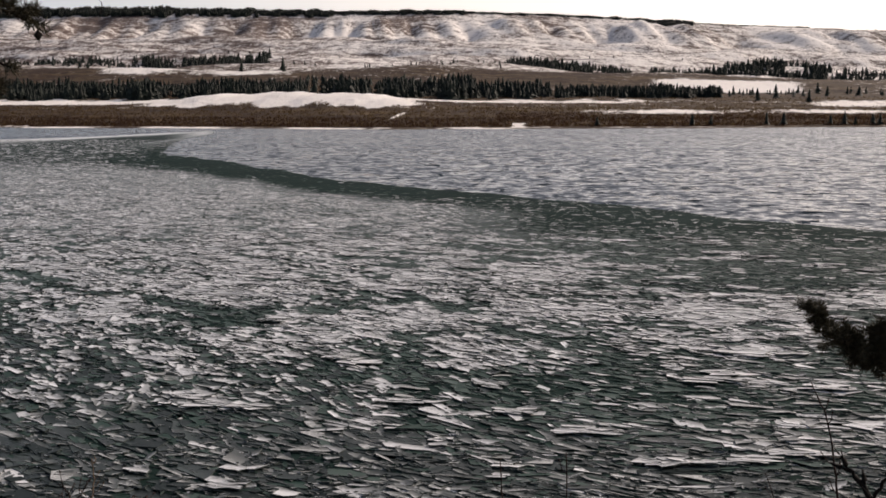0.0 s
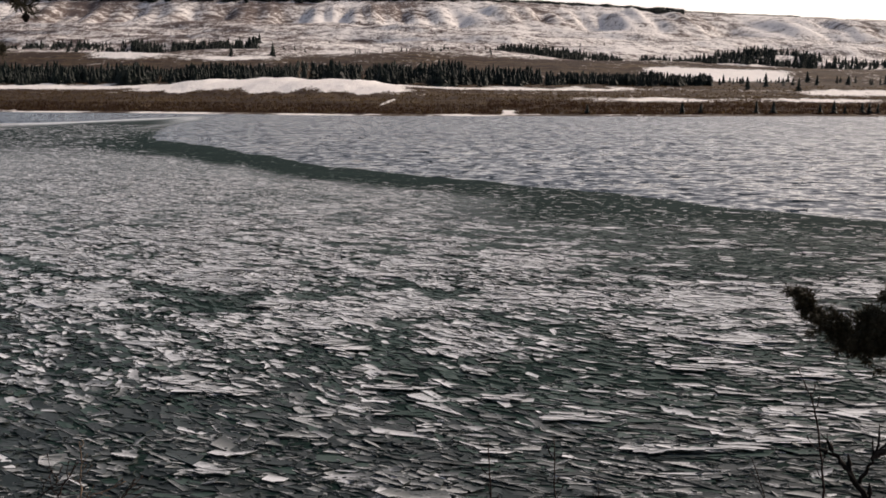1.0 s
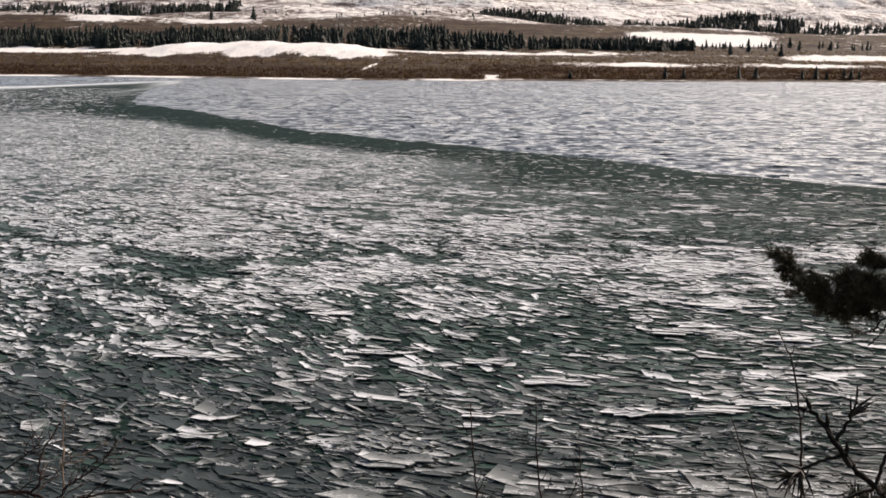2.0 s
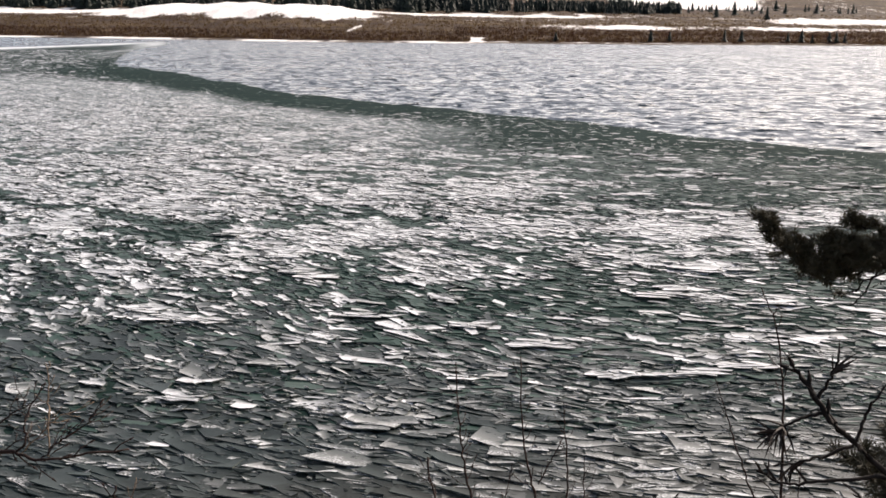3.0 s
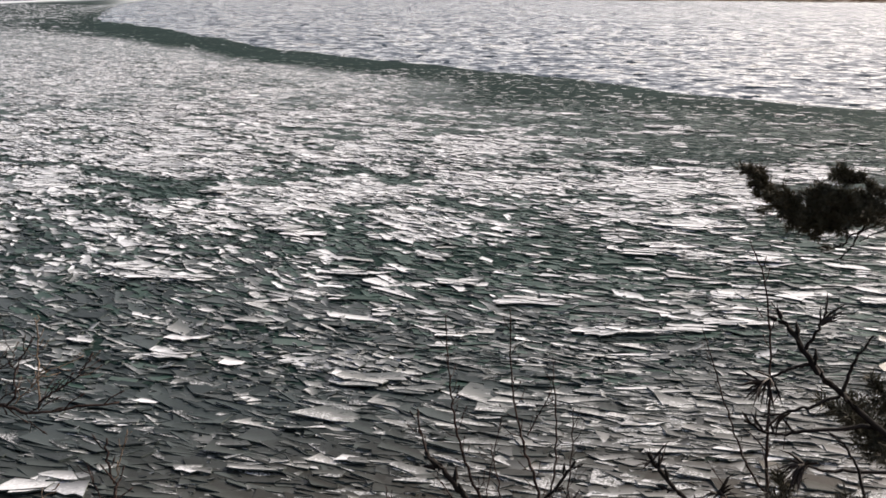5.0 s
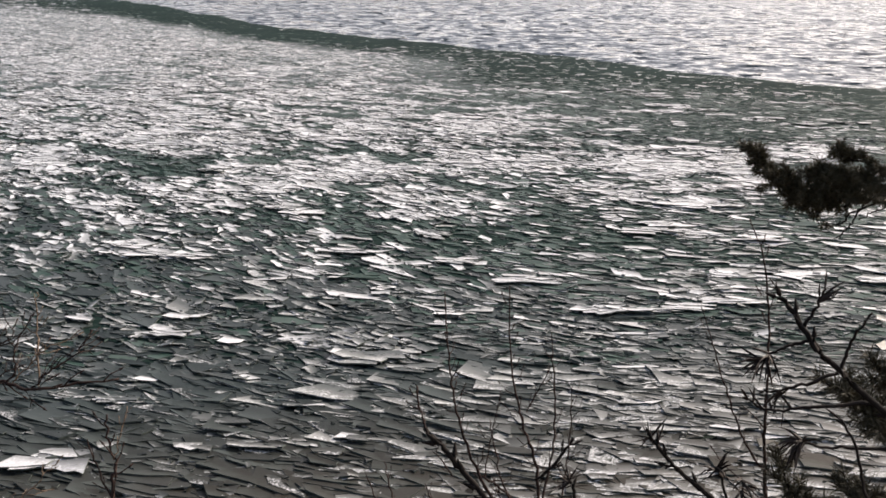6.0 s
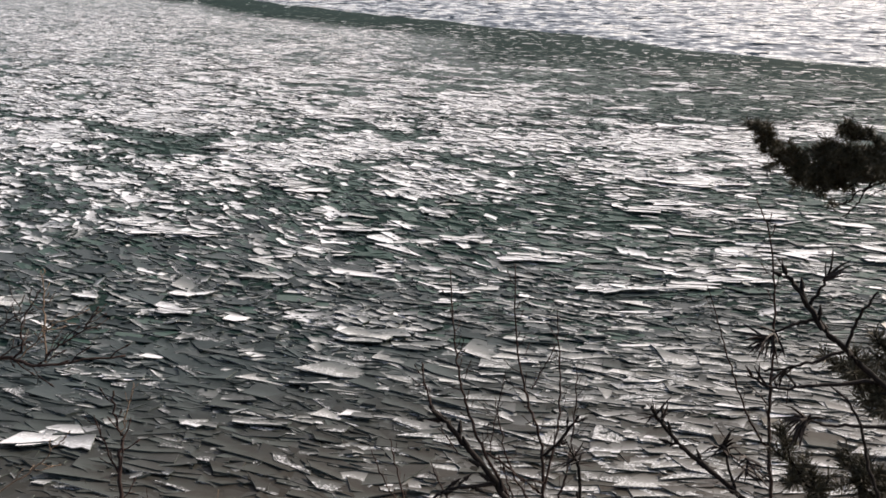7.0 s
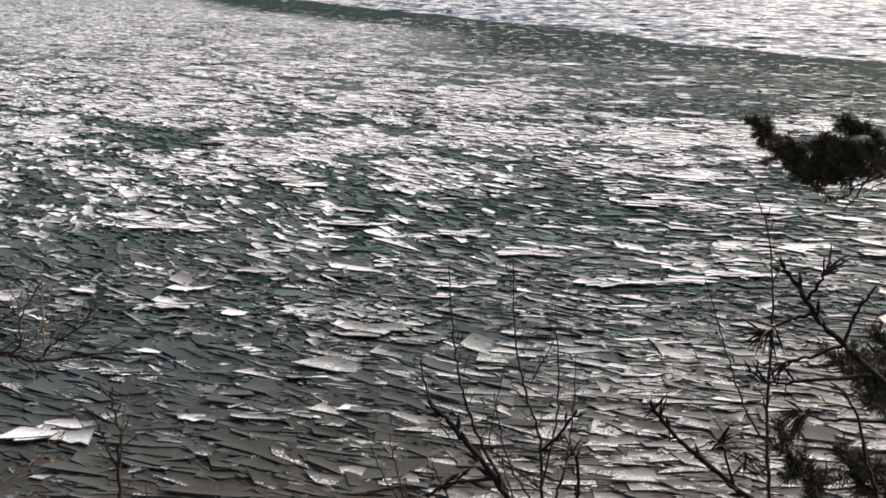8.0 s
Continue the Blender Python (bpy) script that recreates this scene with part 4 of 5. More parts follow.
def build_right_pine():
    tree, _ = trunk_thing("pine_tree", 3.3, 3.9, 4.6, 0.07, "lakeside pine with dark green needled boughs over the bank", "tree")
    # the long upper bough and its side boughs
    bushy_bough(tree, [(3.28, 3.92, 9.2), (1.812, 3.600, 9.184), (1.645, 3.550, 9.203), (1.525, 3.550, 9.194), (1.423, 3.550, 9.214), (1.365, 3.550, 9.233)], 0.010, 5, 60, 0.055, 80, 0.038)
    bushy_bough(tree, [(1.382, 3.550, 9.225), (1.328, 3.550, 9.257), (1.293, 3.550, 9.312), (1.244, 3.550, 9.359)], 0.006, 160, 22, 0.055, 85, 0.036)
    bushy_bough(tree, [(1.343, 3.550, 9.249), (1.301, 3.550, 9.269), (1.269, 3.550, 9.276)], 0.004, 161, 4, 0.030, 55, 0.032)
    bushy_bough(tree, [(1.321, 3.550, 9.269), (1.278, 3.550, 9.300), (1.245, 3.550, 9.312)], 0.004, 162, 4, 0.030, 55, 0.030)
    bushy_bough(tree, [(1.443, 3.550, 9.214), (1.403, 3.550, 9.249), (1.380, 3.550, 9.277)], 0.004, 163, 9, 0.035, 65, 0.032)
    bushy_bough(tree, [(1.723, 3.580, 9.168), (1.622, 3.550, 9.225), (1.536, 3.550, 9.264), (1.478, 3.550, 9.286)], 0.006, 164, 34, 0.050, 85, 0.037)
    bushy_bough(tree, [(1.722, 3.520, 9.202), (1.632, 3.520, 9.202), (1.548, 3.520, 9.231), (1.491, 3.520, 9.248)], 0.006, 165, 36, 0.055, 85, 0.037)
    bushy_bough(tree, [(1.896, 3.610, 9.203), (1.717, 3.600, 9.281), (1.626, 3.590, 9.319), (1.567, 3.590, 9.342)], 0.006, 166, 26, 0.040, 80, 0.033)
    bushy_bough(tree, [(1.907, 3.630, 9.199), (1.751, 3.610, 9.182), (1.701, 3.600, 9.220), (1.661, 3.600, 9.245)], 0.006, 167, 30, 0.050, 85, 0.037)
    bushy_bough(tree, [(1.649, 3.550, 9.171), (1.550, 3.550, 9.158), (1.469, 3.550, 9.166), (1.390, 3.550, 9.189)], 0.005, 168, 22, 0.040, 75, 0.034)
    bushy_bough(tree, [(1.539, 3.570, 9.153), (1.501, 3.570, 9.129), (1.464, 3.570, 9.137)], 0.004, 169, 5, 0.030, 55, 0.030)
    # thin hanging twigs below it
    side_twig(tree, None, 0, [(1.690, 3.550, 9.195), (1.663, 3.550, 9.159), (1.634, 3.550, 9.104), (1.606, 3.550, 9.069), (1.579, 3.550, 9.044)], 0.0040, BARK, 51)
    side_twig(tree, None, 0, [(1.709, 3.550, 9.171), (1.660, 3.550, 9.150), (1.618, 3.550, 9.134), (1.601, 3.550, 9.103), (1.579, 3.550, 9.089)], 0.0042, BARK, 52)
    side_twig(tree, None, 0, [(1.609, 3.550, 9.110), (1.578, 3.550, 9.093), (1.547, 3.550, 9.087), (1.522, 3.550, 9.089)], 0.0034, BARK, 53, 70, 0.026, NEEDLE, 1.0, 0.45)
    side_twig(tree, None, 0, [(1.790, 3.550, 9.175), (1.717, 3.550, 9.145), (1.685, 3.550, 9.130), (1.653, 3.550, 9.110)], 0.0036, BARK, 54)
    # lower green tufts
    bushy_bough(tree, [(1.410, 2.463, 8.753), (1.282, 2.446, 8.827), (1.217, 2.441, 8.877), (1.156, 2.439, 8.941)], 0.008, 10, 30, 0.09, 90, 0.040)
    bushy_bough(tree, [(1.437, 2.597, 8.805), (1.331, 2.574, 8.898), (1.295, 2.556, 8.955)], 0.006, 11, 12, 0.08, 90, 0.040)
    bushy_bough(tree, [(1.258, 2.239, 8.653), (1.176, 2.239, 8.686), (1.112, 2.233, 8.728), (1.097, 2.255, 8.754)], 0.006, 12, 14, 0.08, 90, 0.040)


def build_dead_branch():
    tree, _ = trunk_thing("dead_pine", 1.75, 1.95, 2.2, 0.035, "bare dead young pine with sparse withered needles", "tree")
    main, line = stem("branch", tree, [(1.74, 1.97, 8.95), (1.096, 1.964, 9.029), (1.027, 1.967, 9.086), (0.950, 1.988, 9.153), (0.877, 2.025, 9.223), (0.833, 2.057, 9.290), (0.803, 2.072, 9.333)],
                      0.0084, 0.0048, BARK, 61, 12, 0.014, 0.0018)
    needles("needles", main, line, 3, 0.045, DRY_NEEDLE, 62, 1.2, 0.97, 0.0016)
    side_twig(main, line, 0, [(0.862, 2.044, 9.254), (0.878, 2.039, 9.292), (0.895, 2.036, 9.340)], 0.0042, BARK, 63, 8, 0.065, DRY_NEEDLE, 0.8, 0.6)
    side_twig(main, line, 0, [(0.934, 2.004, 9.176), (0.948, 2.009, 9.232), (0.963, 2.003, 9.268), (0.983, 2.004, 9.298)], 0.0040, BARK, 64)
    side_twig(main, line, 0, [(0.870, 2.030, 9.228), (0.814, 2.026, 9.216), (0.761, 2.014, 9.192)], 0.0042, BARK, 65, 26, 0.06, DRY_NEEDLE, 0.9, 0.72, 0.3)
    side_twig(main, line, 0, [(0.927, 2.004, 9.167), (0.857, 1.992, 9.148), (0.805, 1.986, 9.138), (0.759, 1.989, 9.131)], 0.0039, BARK, 66, 4, 0.05, DRY_NEEDLE, 0.9, 0.5, 0.5)
    side_twig(main, line, 0, [(0.976, 1.970, 9.114), (0.855, 1.973, 9.103), (0.788, 1.975, 9.097), (0.724, 1.987, 9.122)], 0.0044, BARK, 67, 6, 0.05, DRY_NEEDLE, 1.0, 0.4)
    side_twig(main, line, 0, [(1.054, 1.925, 9.028), (0.949, 1.942, 9.028), (0.872, 1.944, 9.033), (0.834, 1.944, 9.047)], 0.0042, BARK, 68, 30, 0.06, DRY_NEEDLE, 0.7, 0.85, 0.7)
    side_twig(main, line, 0, [(0.996, 1.890, 8.864), (0.964, 1.913, 8.964), (0.942, 1.932, 9.049), (0.921, 1.949, 9.089)], 0.0039, BARK, 69, 3, 0.04, DRY_NEEDLE, 1.0, 0.5)


def build_sapling():
    x, y = 0.95, 2.4
    bush = root_thing("bare_sapling", x, y, "tall thin leafless sapling with red-brown bark", "sapling")
    z = float(ground_z(x, y))
    _, line = stem("stem", bush, [(x, y, z - 0.1), (0.987, 2.430, 8.544), (0.977, 2.462, 8.701), (0.967, 2.468, 8.823), (0.966, 2.477, 8.972), (0.955, 2.482, 9.123), (0.945, 2.529, 9.258), (0.911, 2.568, 9.358)],
                   0.0060, 0.0012, TWIG, 71, 14, 0.03, 0.0015)
    stem("stem", bush, [(0.978, 2.464, 8.707), (0.946, 2.461, 8.746), (0.913, 2.477, 8.800), (0.892, 2.489, 8.857), (0.866, 2.506, 8.929), (0.840, 2.543, 9.025), (0.812, 2.586, 9.118)], 0.0036, 0.0010, TWIG, 72, 10, 0.03, 0.0015)
    stem("twig", bush, [(0.966, 2.470, 8.826), (0.942, 2.491, 8.853), (0.916, 2.510, 8.872)], 0.0018, 0.0010, TWIG, 73, 3, 0.02)
    stem("twig", bush, [(0.982, 2.440, 8.621), (0.923, 2.469, 8.675), (0.877, 2.505, 8.712), (0.852, 2.532, 8.748)], 0.0022, 0.0010, TWIG, 74, 5, 0.03)
    stem("twig", bush, [(1.007, 2.458, 8.836), (1.017, 2.480, 8.893), (1.024, 2.495, 8.933)], 0.0014, 0.0008, TWIG, 75, 3, 0.02)


def build_low_pine():
    x, y = 0.72, 1.95
    bush = root_thing("pine_seedling", x, y, "low pine with withered curled tips and green sprigs", "sapling")
    z = float(ground_z(x, y))
    br, ln = stem("branch", bush, [(x, y, z - 0.1), (0.797, 2.029, 8.777), (0.738, 2.024, 8.833), (0.680, 2.035, 8.880), (0.620, 2.056, 8.927), (0.576, 2.070, 8.976), (0.562, 2.080, 8.989)], 0.0069, 0.0042, BARK, 81, 12, 0.016, 0.0015)
    needles("needles", br, ln, 12, 0.045, DRY_NEEDLE, 82, 1.2, 0.93, 0.0015)
    needles("needles", br, ln, 4, 0.055, DRY_NEEDLE, 83, 1.0, 0.8, 0.0026)
    side_twig(br, ln, 0, [(0.739, 2.026, 8.837), (0.719, 2.044, 8.901), (0.709, 2.053, 8.933)], 0.0035, BARK, 84, 16, 0.055, DRY_NEEDLE, 1.1, 0.7, 0.5)
    side_twig(br, ln, 0, [(0.812, 2.026, 8.866), (0.767, 2.024, 8.873), (0.758, 2.036, 8.912)], 0.0033, BARK, 85, 18, 0.055, DRY_NEEDLE, 1.1, 0.5, 0.8)
    bushy_bough(bush, [(1.002, 2.137, 8.688), (0.954, 2.139, 8.761), (0.912, 2.138, 8.835), (0.889, 2.169, 8.876)], 0.006, 86, 13, 0.07, 75, 0.035)
    bushy_bough(bush, [(1.024, 2.122, 8.682), (0.975, 2.119, 8.743), (0.944, 2.109, 8.807)], 0.005, 87, 6, 0.06, 70, 0.035)


def build_centre_shrub():
    x, y = 0.35, 2.15
    bush = root_thing("bare_shrub", x, y, "leafless budded shrub with upright red-brown stems", "shrub")
    z = float(ground_z(x, y))
    stem("branch", bush, [(x - 0.05, y, z - 0.1), (0.286, 2.167, 8.686), (0.231, 2.170, 8.781), (0.171, 2.183, 8.858), (0.126, 2.191, 8.911), (0.083, 2.213, 8.952)], 0.0084, 0.0060, BARK, 91, 9, 0.016, 0.002)
    stem("twig", bush, [(0.086, 2.212, 8.949), (0.076, 2.227, 8.982), (0.068, 2.239, 9.007), (0.064, 2.253, 9.040)], 0.0025, 0.0016, TWIG, 92, 5, 0.02, 0.001)
    stem("stem", bush, [(x, y, z - 0.1), (0.278, 2.248, 8.683), (0.223, 2.285, 8.780), (0.182, 2.316, 8.877), (0.161, 2.328, 8.947), (0.148, 2.346, 9.012), (0.144, 2.370, 9.069), (0.135, 2.421, 9.210)],
         0.0049, 0.0013, TWIG, 93, 22, 0.032, 0.0015)
    stem("stem", bush, [(x + 0.05, y, z - 0.1), (0.367, 2.308, 8.647), (0.364, 2.355, 8.773), (0.335, 2.383, 8.866), (0.315, 2.411, 8.946), (0.302, 2.450, 9.037), (0.300, 2.507, 9.197)],
         0.0049, 0.0013, TWIG, 94, 22, 0.032, 0.0015)
    stem("stem", bush, [(0.325, 2.222, 8.690), (0.293, 2.252, 8.734), (0.267, 2.286, 8.791), (0.252, 2.324, 8.862), (0.244, 2.348, 8.910)], 0.0030, 0.0010, TWIG, 104, 12, 0.04, 0.0015)
    stem("stem", bush, [(0.385, 2.215, 8.694), (0.407, 2.244, 8.752), (0.428, 2.297, 8.814), (0.441, 2.342, 8.912), (0.446, 2.375, 8.987)], 0.0030, 0.0010, TWIG, 105, 12, 0.04, 0.0015)
    stem("stem", bush, [(0.367, 2.318, 8.665), (0.409, 2.403, 8.794), (0.419, 2.460, 8.917), (0.417, 2.494, 8.998), (0.414, 2.522, 9.070)], 0.0031, 0.0010, TWIG, 95, 16, 0.036, 0.0015)
    stem("twig", bush, [(0.340, 2.400, 8.905), (0.364, 2.415, 8.947), (0.384, 2.427, 8.980), (0.401, 2.437, 9.012)], 0.0018, 0.0010, TWIG, 96, 7, 0.022, 0.001)
    stem("branch", bush, [(0.363, 2.344, 8.752), (0.398, 2.334, 8.788), (0.428, 2.339, 8.831), (0.451, 2.349, 8.859)], 0.0040, 0.0035, BARK, 97, 4, 0.02, 0.001)
    tip, tl = stem("branch", bush, [(0.427, 2.162, 8.717), (0.427, 2.164, 8.782), (0.420, 2.165, 8.822), (0.410, 2.178, 8.843)], 0.0040, 0.0035, BARK, 98, 2, 0.02, 0.001)
    needles("needles", tip, tl, 26, 0.055, DRY_NEEDLE, 99, 1.3, 0.7, 0.0014)
    stem("branch", bush, [(0.075, 2.154, 8.733), (0.113, 2.150, 8.769), (0.147, 2.143, 8.781), (0.232, 2.168, 8.777)], 0.0031, 0.0048, BARK, 100, 4, 0.02, 0.001)
    stem("twig", bush, [(0.222, 2.272, 8.799), (0.259, 2.258, 8.779), (0.307, 2.254, 8.740), (0.355, 2.266, 8.692)], 0.0025, 0.0027, TWIG, 101, 5, 0.025, 0.001)
    stem("twig", bush, [(0.147, 2.207, 8.834), (0.121, 2.226, 8.868), (0.102, 2.235, 8.885)], 0.0018, 0.0012, TWIG, 102, 3, 0.02, 0.001)
    stem("twig", bush, [(0.230, 2.290, 8.790), (0.244, 2.340, 8.847), (0.264, 2.379, 8.911), (0.275, 2.410, 8.958)], 0.0016, 0.0009, TWIG, 103, 7, 0.02, 0.001)
    for k, pts in enumerate(([(0.018, 2.321, 8.620), (-0.021, 2.355, 8.680), (-0.055, 2.392, 8.749)], [(0.032, 2.317, 8.615), (0.010, 2.365, 8.697), (-0.009, 2.405, 8.773)], [(0.144, 2.317, 8.621), (0.113, 2.352, 8.680), (0.091, 2.378, 8.725)],
                             [(0.309, 2.347, 8.601), (0.286, 2.384, 8.660), (0.262, 2.420, 8.720)])):
        base = Vector(pts[0])
        foot = (base.x, base.y, float(ground_z(base.x, base.y)) - 0.05)
        stem("twig", bush, [foot] + pts, 0.0032, 0.0012, TWIG, 110 + k, 8, 0.025, 0.0015)


def build_left_shrub():
    x, y = -1.35, 2.5
    bush = root_thing("tangled_shrub", x, y, "tangle of bare brown twigs and pale dry stalks", "shrub")
    z = float(ground_z(x, y))
    stem("stem", bush, [(x, y, z - 0.1), (-1.116, 2.663, 8.871), (-1.022, 2.651, 8.890), (-0.927, 2.623, 8.877), (-0.836, 2.654, 8.878), (-0.718, 2.689, 8.879)], 0.0057, 0.0027, TWIG, 121, 12, 0.05, 0.002)
    stem("twig", bush, [(-0.930, 2.622, 8.878), (-0.883, 2.656, 8.921), (-0.821, 2.690, 8.956), (-0.786, 2.720, 9.007)], 0.0035, 0.0017, TWIG, 122, 10, 0.05, 0.002)
    stem("twig", bush, [(-1.009, 2.653, 8.883), (-0.967, 2.627, 8.921), (-0.971, 2.644, 8.968), (-0.959, 2.664, 9.007), (-0.926, 2.695, 9.064)], 0.0033, 0.0016, TWIG, 123, 8, 0.05, 0.002)
    stem("stalk", bush, [(-0.942, 2.719, 8.846), (-0.947, 2.755, 8.939), (-0.950, 2.783, 9.019), (-0.952, 2.805, 9.086)], 0.0027, 0.0017, PALE_TWIG, 124, 8, 0.035, 0.002, "pale dry stalk")
    stem("stalk", bush, [(-1.012, 2.698, 8.856), (-0.960, 2.737, 8.905), (-0.927, 2.761, 8.937), (-0.836, 2.802, 8.970)], 0.0027, 0.0016, PALE_TWIG, 125, 8, 0.04, 0.002, "pale dry stalk")
    stem("twig", bush, [(-1.128, 2.781, 8.888), (-1.075, 2.815, 8.924), (-1.048, 2.833, 8.943), (-1.028, 2.858, 8.992)], 0.0027, 0.0016, TWIG, 126, 6, 0.05, 0.002)
    x2, y2 = -0.75, 2.3
    stem("stem", bush, [(x2, y2, float(ground_z(x2, y2)) - 0.1), (-0.667, 2.351, 8.634), (-0.675, 2.399, 8.724), (-0.669, 2.422, 8.765), (-0.688, 2.439, 8.810), (-0.696, 2.468, 8.876)], 0.0061, 0.0026, TWIG, 127, 9, 0.04, 0.0025)
    stem("twig", bush, [(-0.676, 2.383, 8.695), (-0.708, 2.406, 8.754), (-0.738, 2.433, 8.827)], 0.0026, 0.0016, TWIG, 128, 5, 0.03, 0.002)
    stem("stalk", bush, [(-0.675, 2.425, 8.773), (-0.661, 2.458, 8.834), (-0.650, 2.487, 8.890)], 0.0018, 0.0013, PALE_TWIG, 129, 6, 0.03, 0.002)
    stem("stalk", bush, [(-0.967, 2.376, 8.647), (-0.897, 2.423, 8.683), (-0.849, 2.462, 8.724), (-0.825, 2.481, 8.746)], 0.0026, 0.0016, PALE_TWIG, 130, 7, 0.04, 0.002)
    for k in range(16):
        rng = random.Random(200 + k)
        fx, fy = -1.35 + 0.05 * k + rng.uniform(-0.1, 0.1), 2.75 + rng.uniform(-0.2, 0.35)
        fz = float(ground_z(fx, fy))
        top = Vector((fx + rng.gauss(0, 0.12), fy + rng.gauss(0, 0.08), 8.28 + rng.uniform(-0.3, 0.22) + (0.28 if k < 5 else 0)))
        stem("twig", bush, [(fx, fy, fz - 0.05), ((fx + top.x) / 2, (fy + top.y) / 2 + 0.03, (fz + top.z) / 2), top], 0.0044, 0.0014, rng.choice((TWIG, TWIG, PALE_TWIG)), 220 + k, 12, 0.06, 0.003)


def build_left_pine():
    tree, _ = trunk_thing("pine_tree", -2.75, 3.9, 5.4, 0.08, "lakeside pine with drooping needled boughs and small cones", "tree")
    bough, line = bushy_bough(tree, [(-2.72, 3.9, 10.9), (-1.643, 3.843, 10.415), (-1.524, 3.789, 10.361), (-1.440, 3.771, 10.334)], 0.009, 141, 22, 0.09, 85, 0.042)
    side_twig(bough, line, 0, [(-1.456, 3.763, 10.345), (-1.427, 3.777, 10.321), (-1.408, 3.786, 10.297), (-1.385, 3.795, 10.282)], 0.0033, BARK, 142, 20, 0.03, NEEDLE, 1.0, 0.4)
    bushy_bough(tree, [(-2.72, 3.9, 10.6), (-1.727, 3.823, 10.198), (-1.613, 3.765, 10.185), (-1.515, 3.752, 10.179)], 0.008, 143, 9, 0.07, 80, 0.040)
    bushy_bough(tree, [(-2.72, 3.9, 10.4), (-1.735, 3.824, 10.069), (-1.628, 3.762, 10.068), (-1.533, 3.748, 10.078)], 0.008, 144, 10, 0.07, 80, 0.040)
    stem("twig", tree, [(-2.72, 3.9, 11.6), (-1.458, 3.793, 10.543), (-1.276, 3.765, 10.444), (-1.193, 3.798, 10.394), (-1.202, 3.800, 10.346)], 0.004, 0.0012, TWIG, 145, 0)
    # a small closed cone at the twig's end
    c = Vector((-1.415, 3.785, 10.281))
    verts, faces = [], []
    for ring in range(7):
        for k in range(8):
            a, f = k * 0.7854 + ring * 0.4, ring / 6
            r = 0.0125 * math.sin(0.25 + 2.6 * f) * (1.15 if k % 2 else 0.85)
            verts.append(c + Vector((r * math.cos(a), r * math.sin(a), 0.018 - 0.036 * f)))
    for ring in range(6):
        for k in range(8):
            j = (k + 1) % 8
            faces.append((ring * 8 + k, ring * 8 + j, ring * 8 + 8 + j, ring * 8 + 8 + k))
    faces += [tuple(range(8)), tuple(range(48, 56))]
    part("cone", mesh_of("cone", verts, faces, True), BARK, tree, "small closed brown cone")


def build_bare_trees():
    """Pale leafless trees on the snow mound across the lake."""
    for k, (q, u, h) in enumerate(((-0.126, 205, 9.0), (-0.118, 212, 7.5), (-0.262, 228, 6.0), (-0.065, 232, 6.5))):
        x = q * (510 + u)
        y = float(far_shore(x)) + u
        z = float(ground_z(x, y))
        tree = new("bare_tree")
        tree.location = (x, y, z)
        tagged(tree, "pale leafless tree standing on a snowy mound", "tree", "bare trees on the mound")
        rng = random.Random(300 + k)
        _, line = stem("trunk", tree, [(x, y, z - 0.3), (x + 0.2, y, z + h * 0.4), (x + rng.uniform(-0.8, 0.8), y, z + h)], 0.30, 0.08, PALE_TWIG, 310 + k, 0, buds=False)
        for m in range(9):
            at = line[3 + m]
            side = Vector((rng.uniform(-1, 1), rng.uniform(-1, 1), rng.uniform(0.4, 1.1))).normalized() * h * rng.uniform(0.25, 0.45)
            stem("limb", tree, [at, at + side * 0.5 + Vector((0, 0, 0.2)), at + side], 0.13, 0.05, PALE_TWIG, 330 + 10 * k + m, 5, 1.2, 0.05, buds=False)


build_bare_trees()
build_right_pine()
build_dead_branch()
build_sapling()
build_low_pine()
build_centre_shrub()
build_left_shrub()
build_left_pine()


# ---- the nearest ice plates, each an object ----


SLABS_MIDDLE = [
    (-6.78, 19.95, 1.25, 1.3), (-0.40, 25.91, 1.92, 1.83), (0.68, 24.92, 1.14, 0.76), (1.67, 29.07, 0.90, 0.80), (1.63, 28.24, 0.72, 0.57),
    (-5.87, 24.24, 0.79, 0.57), (-3.55, 24.40, 0.57, 0.74), (-1.92, 22.74, 0.79, 0.58), (-0.67, 21.07, 0.56, 0.68), (-4.07, 20.65, 0.74, 0.68),
    (-2.36, 20.68, 1.35, 0.49), (-5.92, 27.43, 1.19, 0.62), (-5.62, 28.73, 0.99, 0.87), (-8.68, 28.69, 0.67, 0.87), (-1.67, 32.68, 0.73, 0.95),
    (0.04, 31.21, 0.87, 1.13), (4.29, 32.40, 1.54, 1.11), (2.44, 34.54, 1.15, 0.83), (-1.13, 35.71, 1.77, 1.02)]
SLABS_EAST = [
    (-8.98, 36.58, 1.24, 1.21), (-7.83, 35.28, 1.49, 1.13), (-6.82, 34.94, 1.28, 0.97), (-4.17, 42.20, 1.27, 1.66), (-3.44, 41.53, 1.37, 1.73),
    (-8.20, 49.98, 1.23, 1.60), (12.41, 43.16, 1.83, 2.10), (14.25, 42.89, 1.11, 1.04), (9.88, 38.59, 1.86, 1.11), (10.46, 39.65, 1.35, 1.08),
    (15.71, 32.27, 1.19, 0.87), (9.81, 23.39, 0.41, 0.53), (10.36, 23.38, 0.66, 0.62), (9.25, 21.02, 1.46, 0.72), (6.26, 22.75, 0.82, 0.52),
    (5.76, 22.92, 0.41, 0.46), (13.47, 34.63, 0.92, 0.56), (13.83, 37.41, 1.53, 0.97), (7.35, 29.32, 1.86, 0.72)]
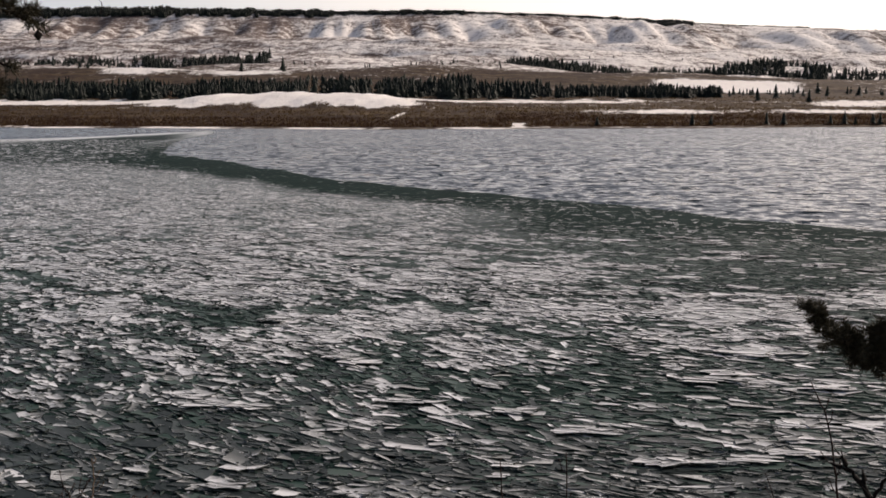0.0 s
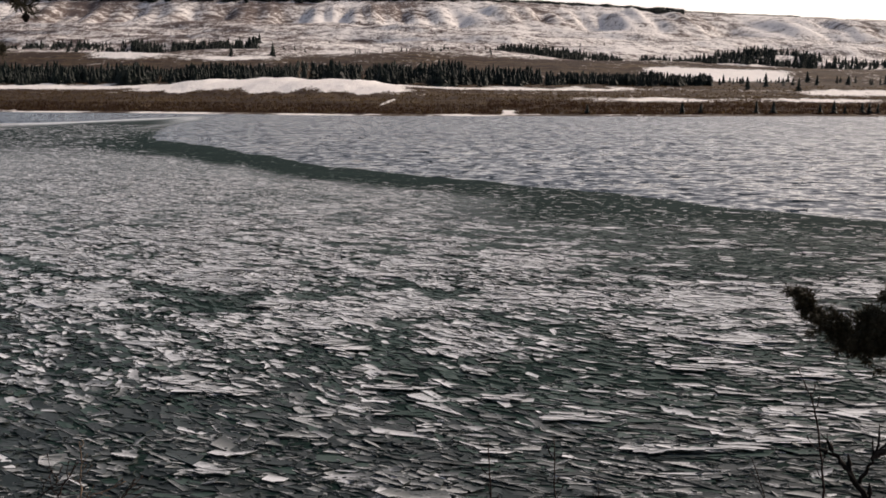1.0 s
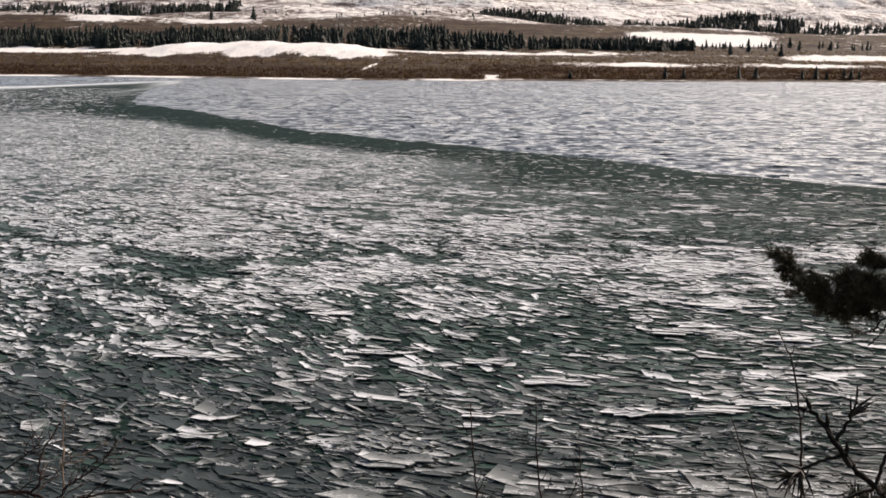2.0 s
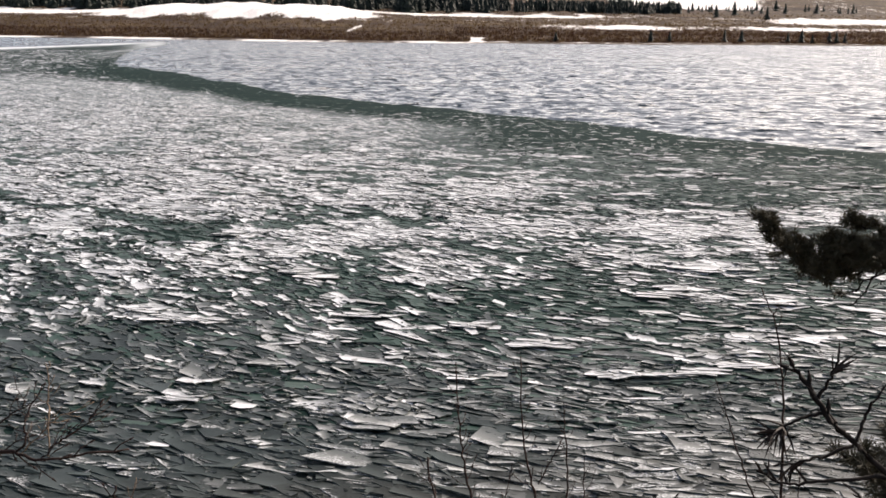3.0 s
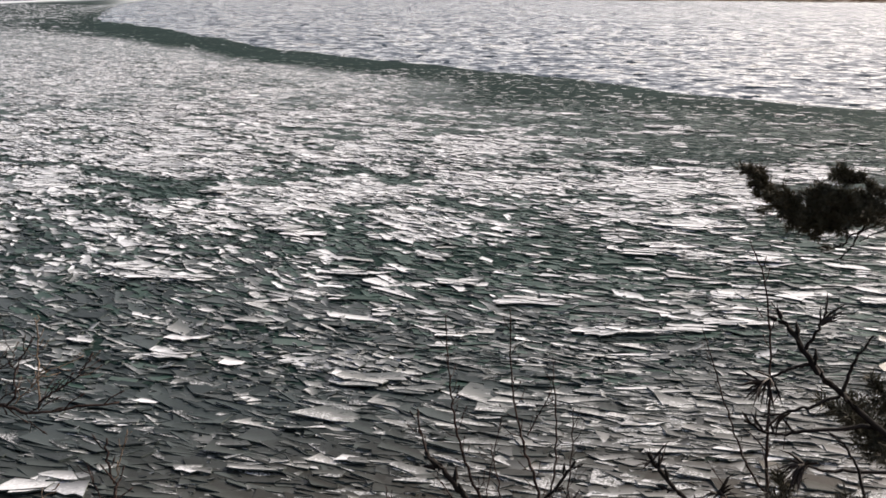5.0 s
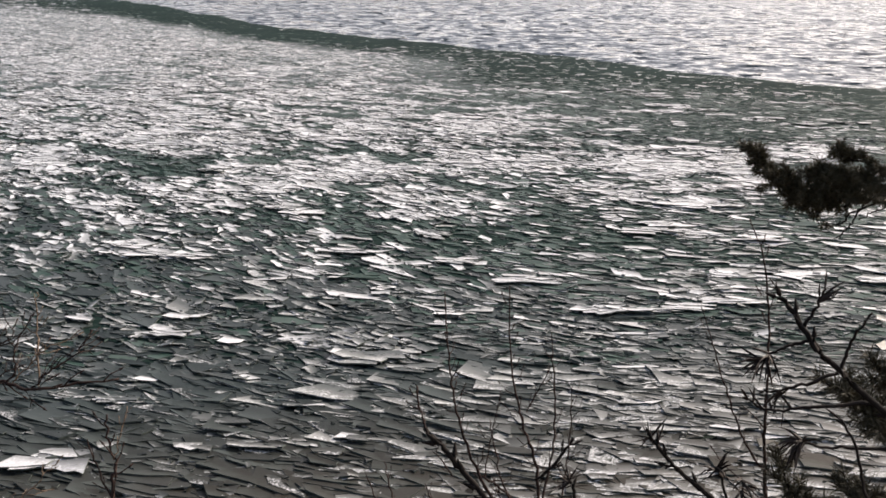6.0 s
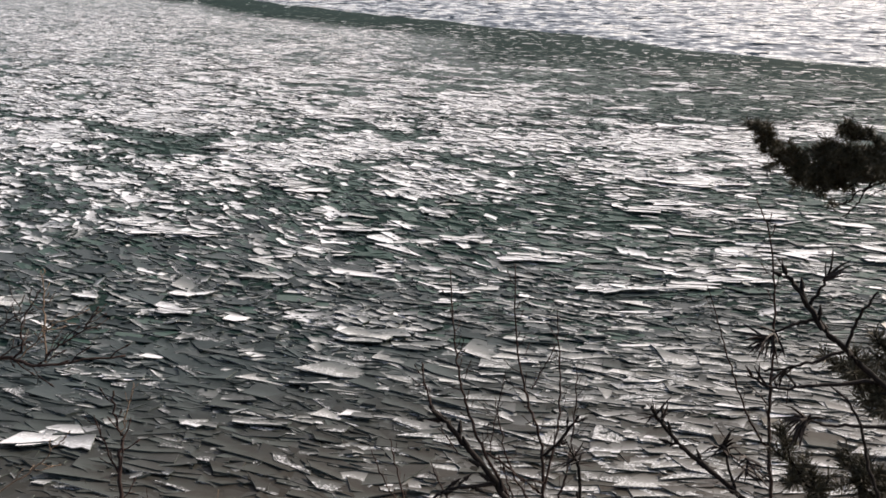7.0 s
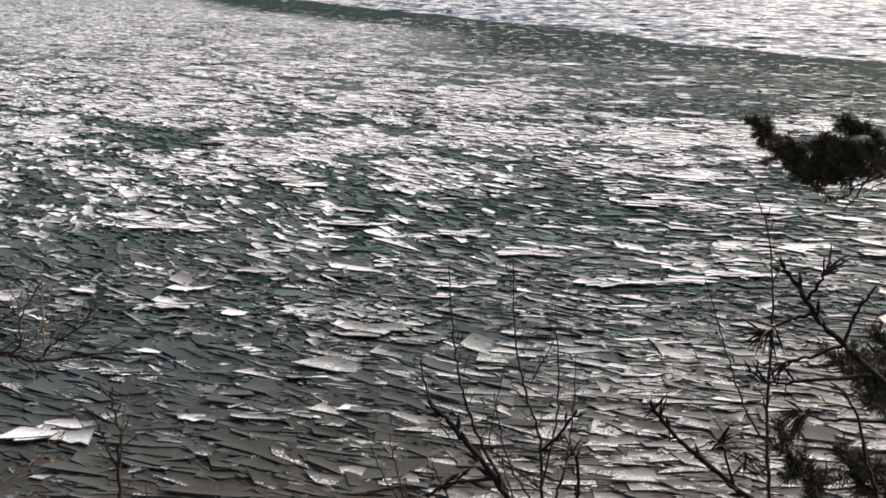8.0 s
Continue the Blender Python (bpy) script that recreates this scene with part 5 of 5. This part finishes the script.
SLABS_BANK = [
    (10.64, 30.11, 1.78, 0.76), (9.10, 29.58, 1.56, 0.73), (3.62, 23.97, 0.84, 0.79), (6.17, 29.32, 1.17, 0.92), (0.03, 17.83, 0.38, 0.49),
    (0.45, 17.72, 0.54, 0.38), (4.12, 19.12, 0.70, 0.48), (5.53, 19.72, 0.73, 0.64), (9.65, 19.57, 0.77, 0.64), (7.70, 21.33, 0.99, 0.47),
    (6.39, 20.50, 0.88, 0.44), (2.44, 23.12, 0.54, 0.47), (3.93, 21.53, 1.02, 0.41), (-6.30, 23.05, 1.24, 0.52), (-7.31, 23.22, 1.12, 0.46),
    (1.98, 19.40, 0.70, 0.49), (9.01, 21.76, 0.95, 0.49)]


def build_near_plates():
    rng = np.random.default_rng(17)
    shapes = {}
    for kind in (0, 3, 5):
        shapes[kind] = [ice_mesh("ice_plate", plate_arrays(rng, np.zeros(1), np.zeros(1), np.zeros(1), np.ones(1), np.array([rng.uniform(0.26, 0.58)]), np.zeros(1), np.zeros(1),
                                                           np.zeros(1), np.array([0.03]), np.array([kind]), 4 + k % 3)) for k in range(18)]
    slabs = []
    for k in range(14):
        arrays = plate_arrays(rng, np.zeros(1), np.zeros(1), np.zeros(1), np.ones(1), np.ones(1), np.zeros(1), np.zeros(1), np.zeros(1), np.array([0.035]), np.array([1 if k < 9 else 3]),
                              5 + k % 3, 0.8)
        slabs.append(ice_mesh("ice_slab", arrays))
    for i, (x, y, length, depth) in enumerate(SLABS_MIDDLE + SLABS_EAST + SLABS_BANK):
        pile = 7 if length > 1.1 else 3          # they lie broken in piles of overlapping pieces
        for k in range(pile):
            ob = new("ice_slab", slabs[(3 * i + k) % 9 if i == 0 or y > 27 or k < 1 else 9 + (i + k) % 5])
            off, size = rng.uniform(-0.34, 0.34, 2), rng.uniform(0.5, 0.8)
            ob.matrix_basis = pose(x * 0.986 + off[0] * length, y * 0.986 + off[1] * depth, 0.13 - 0.06 * off[1] + 0.004 * k, rng.normal(-5.0, 2.0), rng.normal(0, 2.0), rng.normal(-9, 9)) @ Matrix.Diagonal((length * size, depth * size * 0.62, 1, 1))
            ob.parent = slush
    x, y = scatter(rng, 12.5, 24.5, 13.0)
    order = np.argsort(y + 4.0 * (np.abs(x) > 0.46 * y) - 40.0 * ((y > 16.2) & (np.abs(x) < 0.47 * y)))
    x, y = x[order], y[order]
    near = 245
    lot, east = rng.uniform(0, 1, len(x)), np.clip(x / y + 0.1, 0, 0.45)
    # paler eastward, darker westward: uneven sky reflection painted as kinds of ice
    kinds = np.where(lot < 0.008 * np.clip(y - 14, 0, 11) + 1.9 * east, 3, np.where(lot > (0.32 + 1.6 * east) * np.clip((y - 13) / 8, 0.35, 1), 5, 0))
    for i in range(near):
        ob = new("ice_plate", shapes[int(kinds[i])][rng.integers(18)])
        s = min(max(float(rng.gamma(4, 0.225)), 0.3), 1.8)
        ob.matrix_basis = pose(x[i], y[i], rng.uniform(0.05, 0.10), math.degrees(rng.normal(-0.065, 0.035)), math.degrees(rng.normal(0, 0.035)),
                               math.degrees(float(drift(x[i], y[i]))) + rng.normal(0, 14)) @ Matrix.Diagonal((s, s, 1, 1))
        ob.parent = slush
    x, y = x[near:], y[near:]
    n = len(x)
    length = rng.gamma(4, 0.225, n).clip(0.3, 1.8)
    arrays = plate_arrays(rng, x, y, rng.uniform(0.05, 0.10, n), length, length * rng.uniform(0.26, 0.58, n), drift(x, y) + rng.normal(0, 0.25, n), rng.normal(-0.02, 0.035, n),
                          rng.normal(-0.065, 0.035, n), rng.uniform(0.018, 0.04, n), kinds[near:])
    tagged(part("ice_plate_field", ice_mesh("ice_plate_field", arrays), ICE_CLEAR, slush), kind="stuff")


build_near_plates()
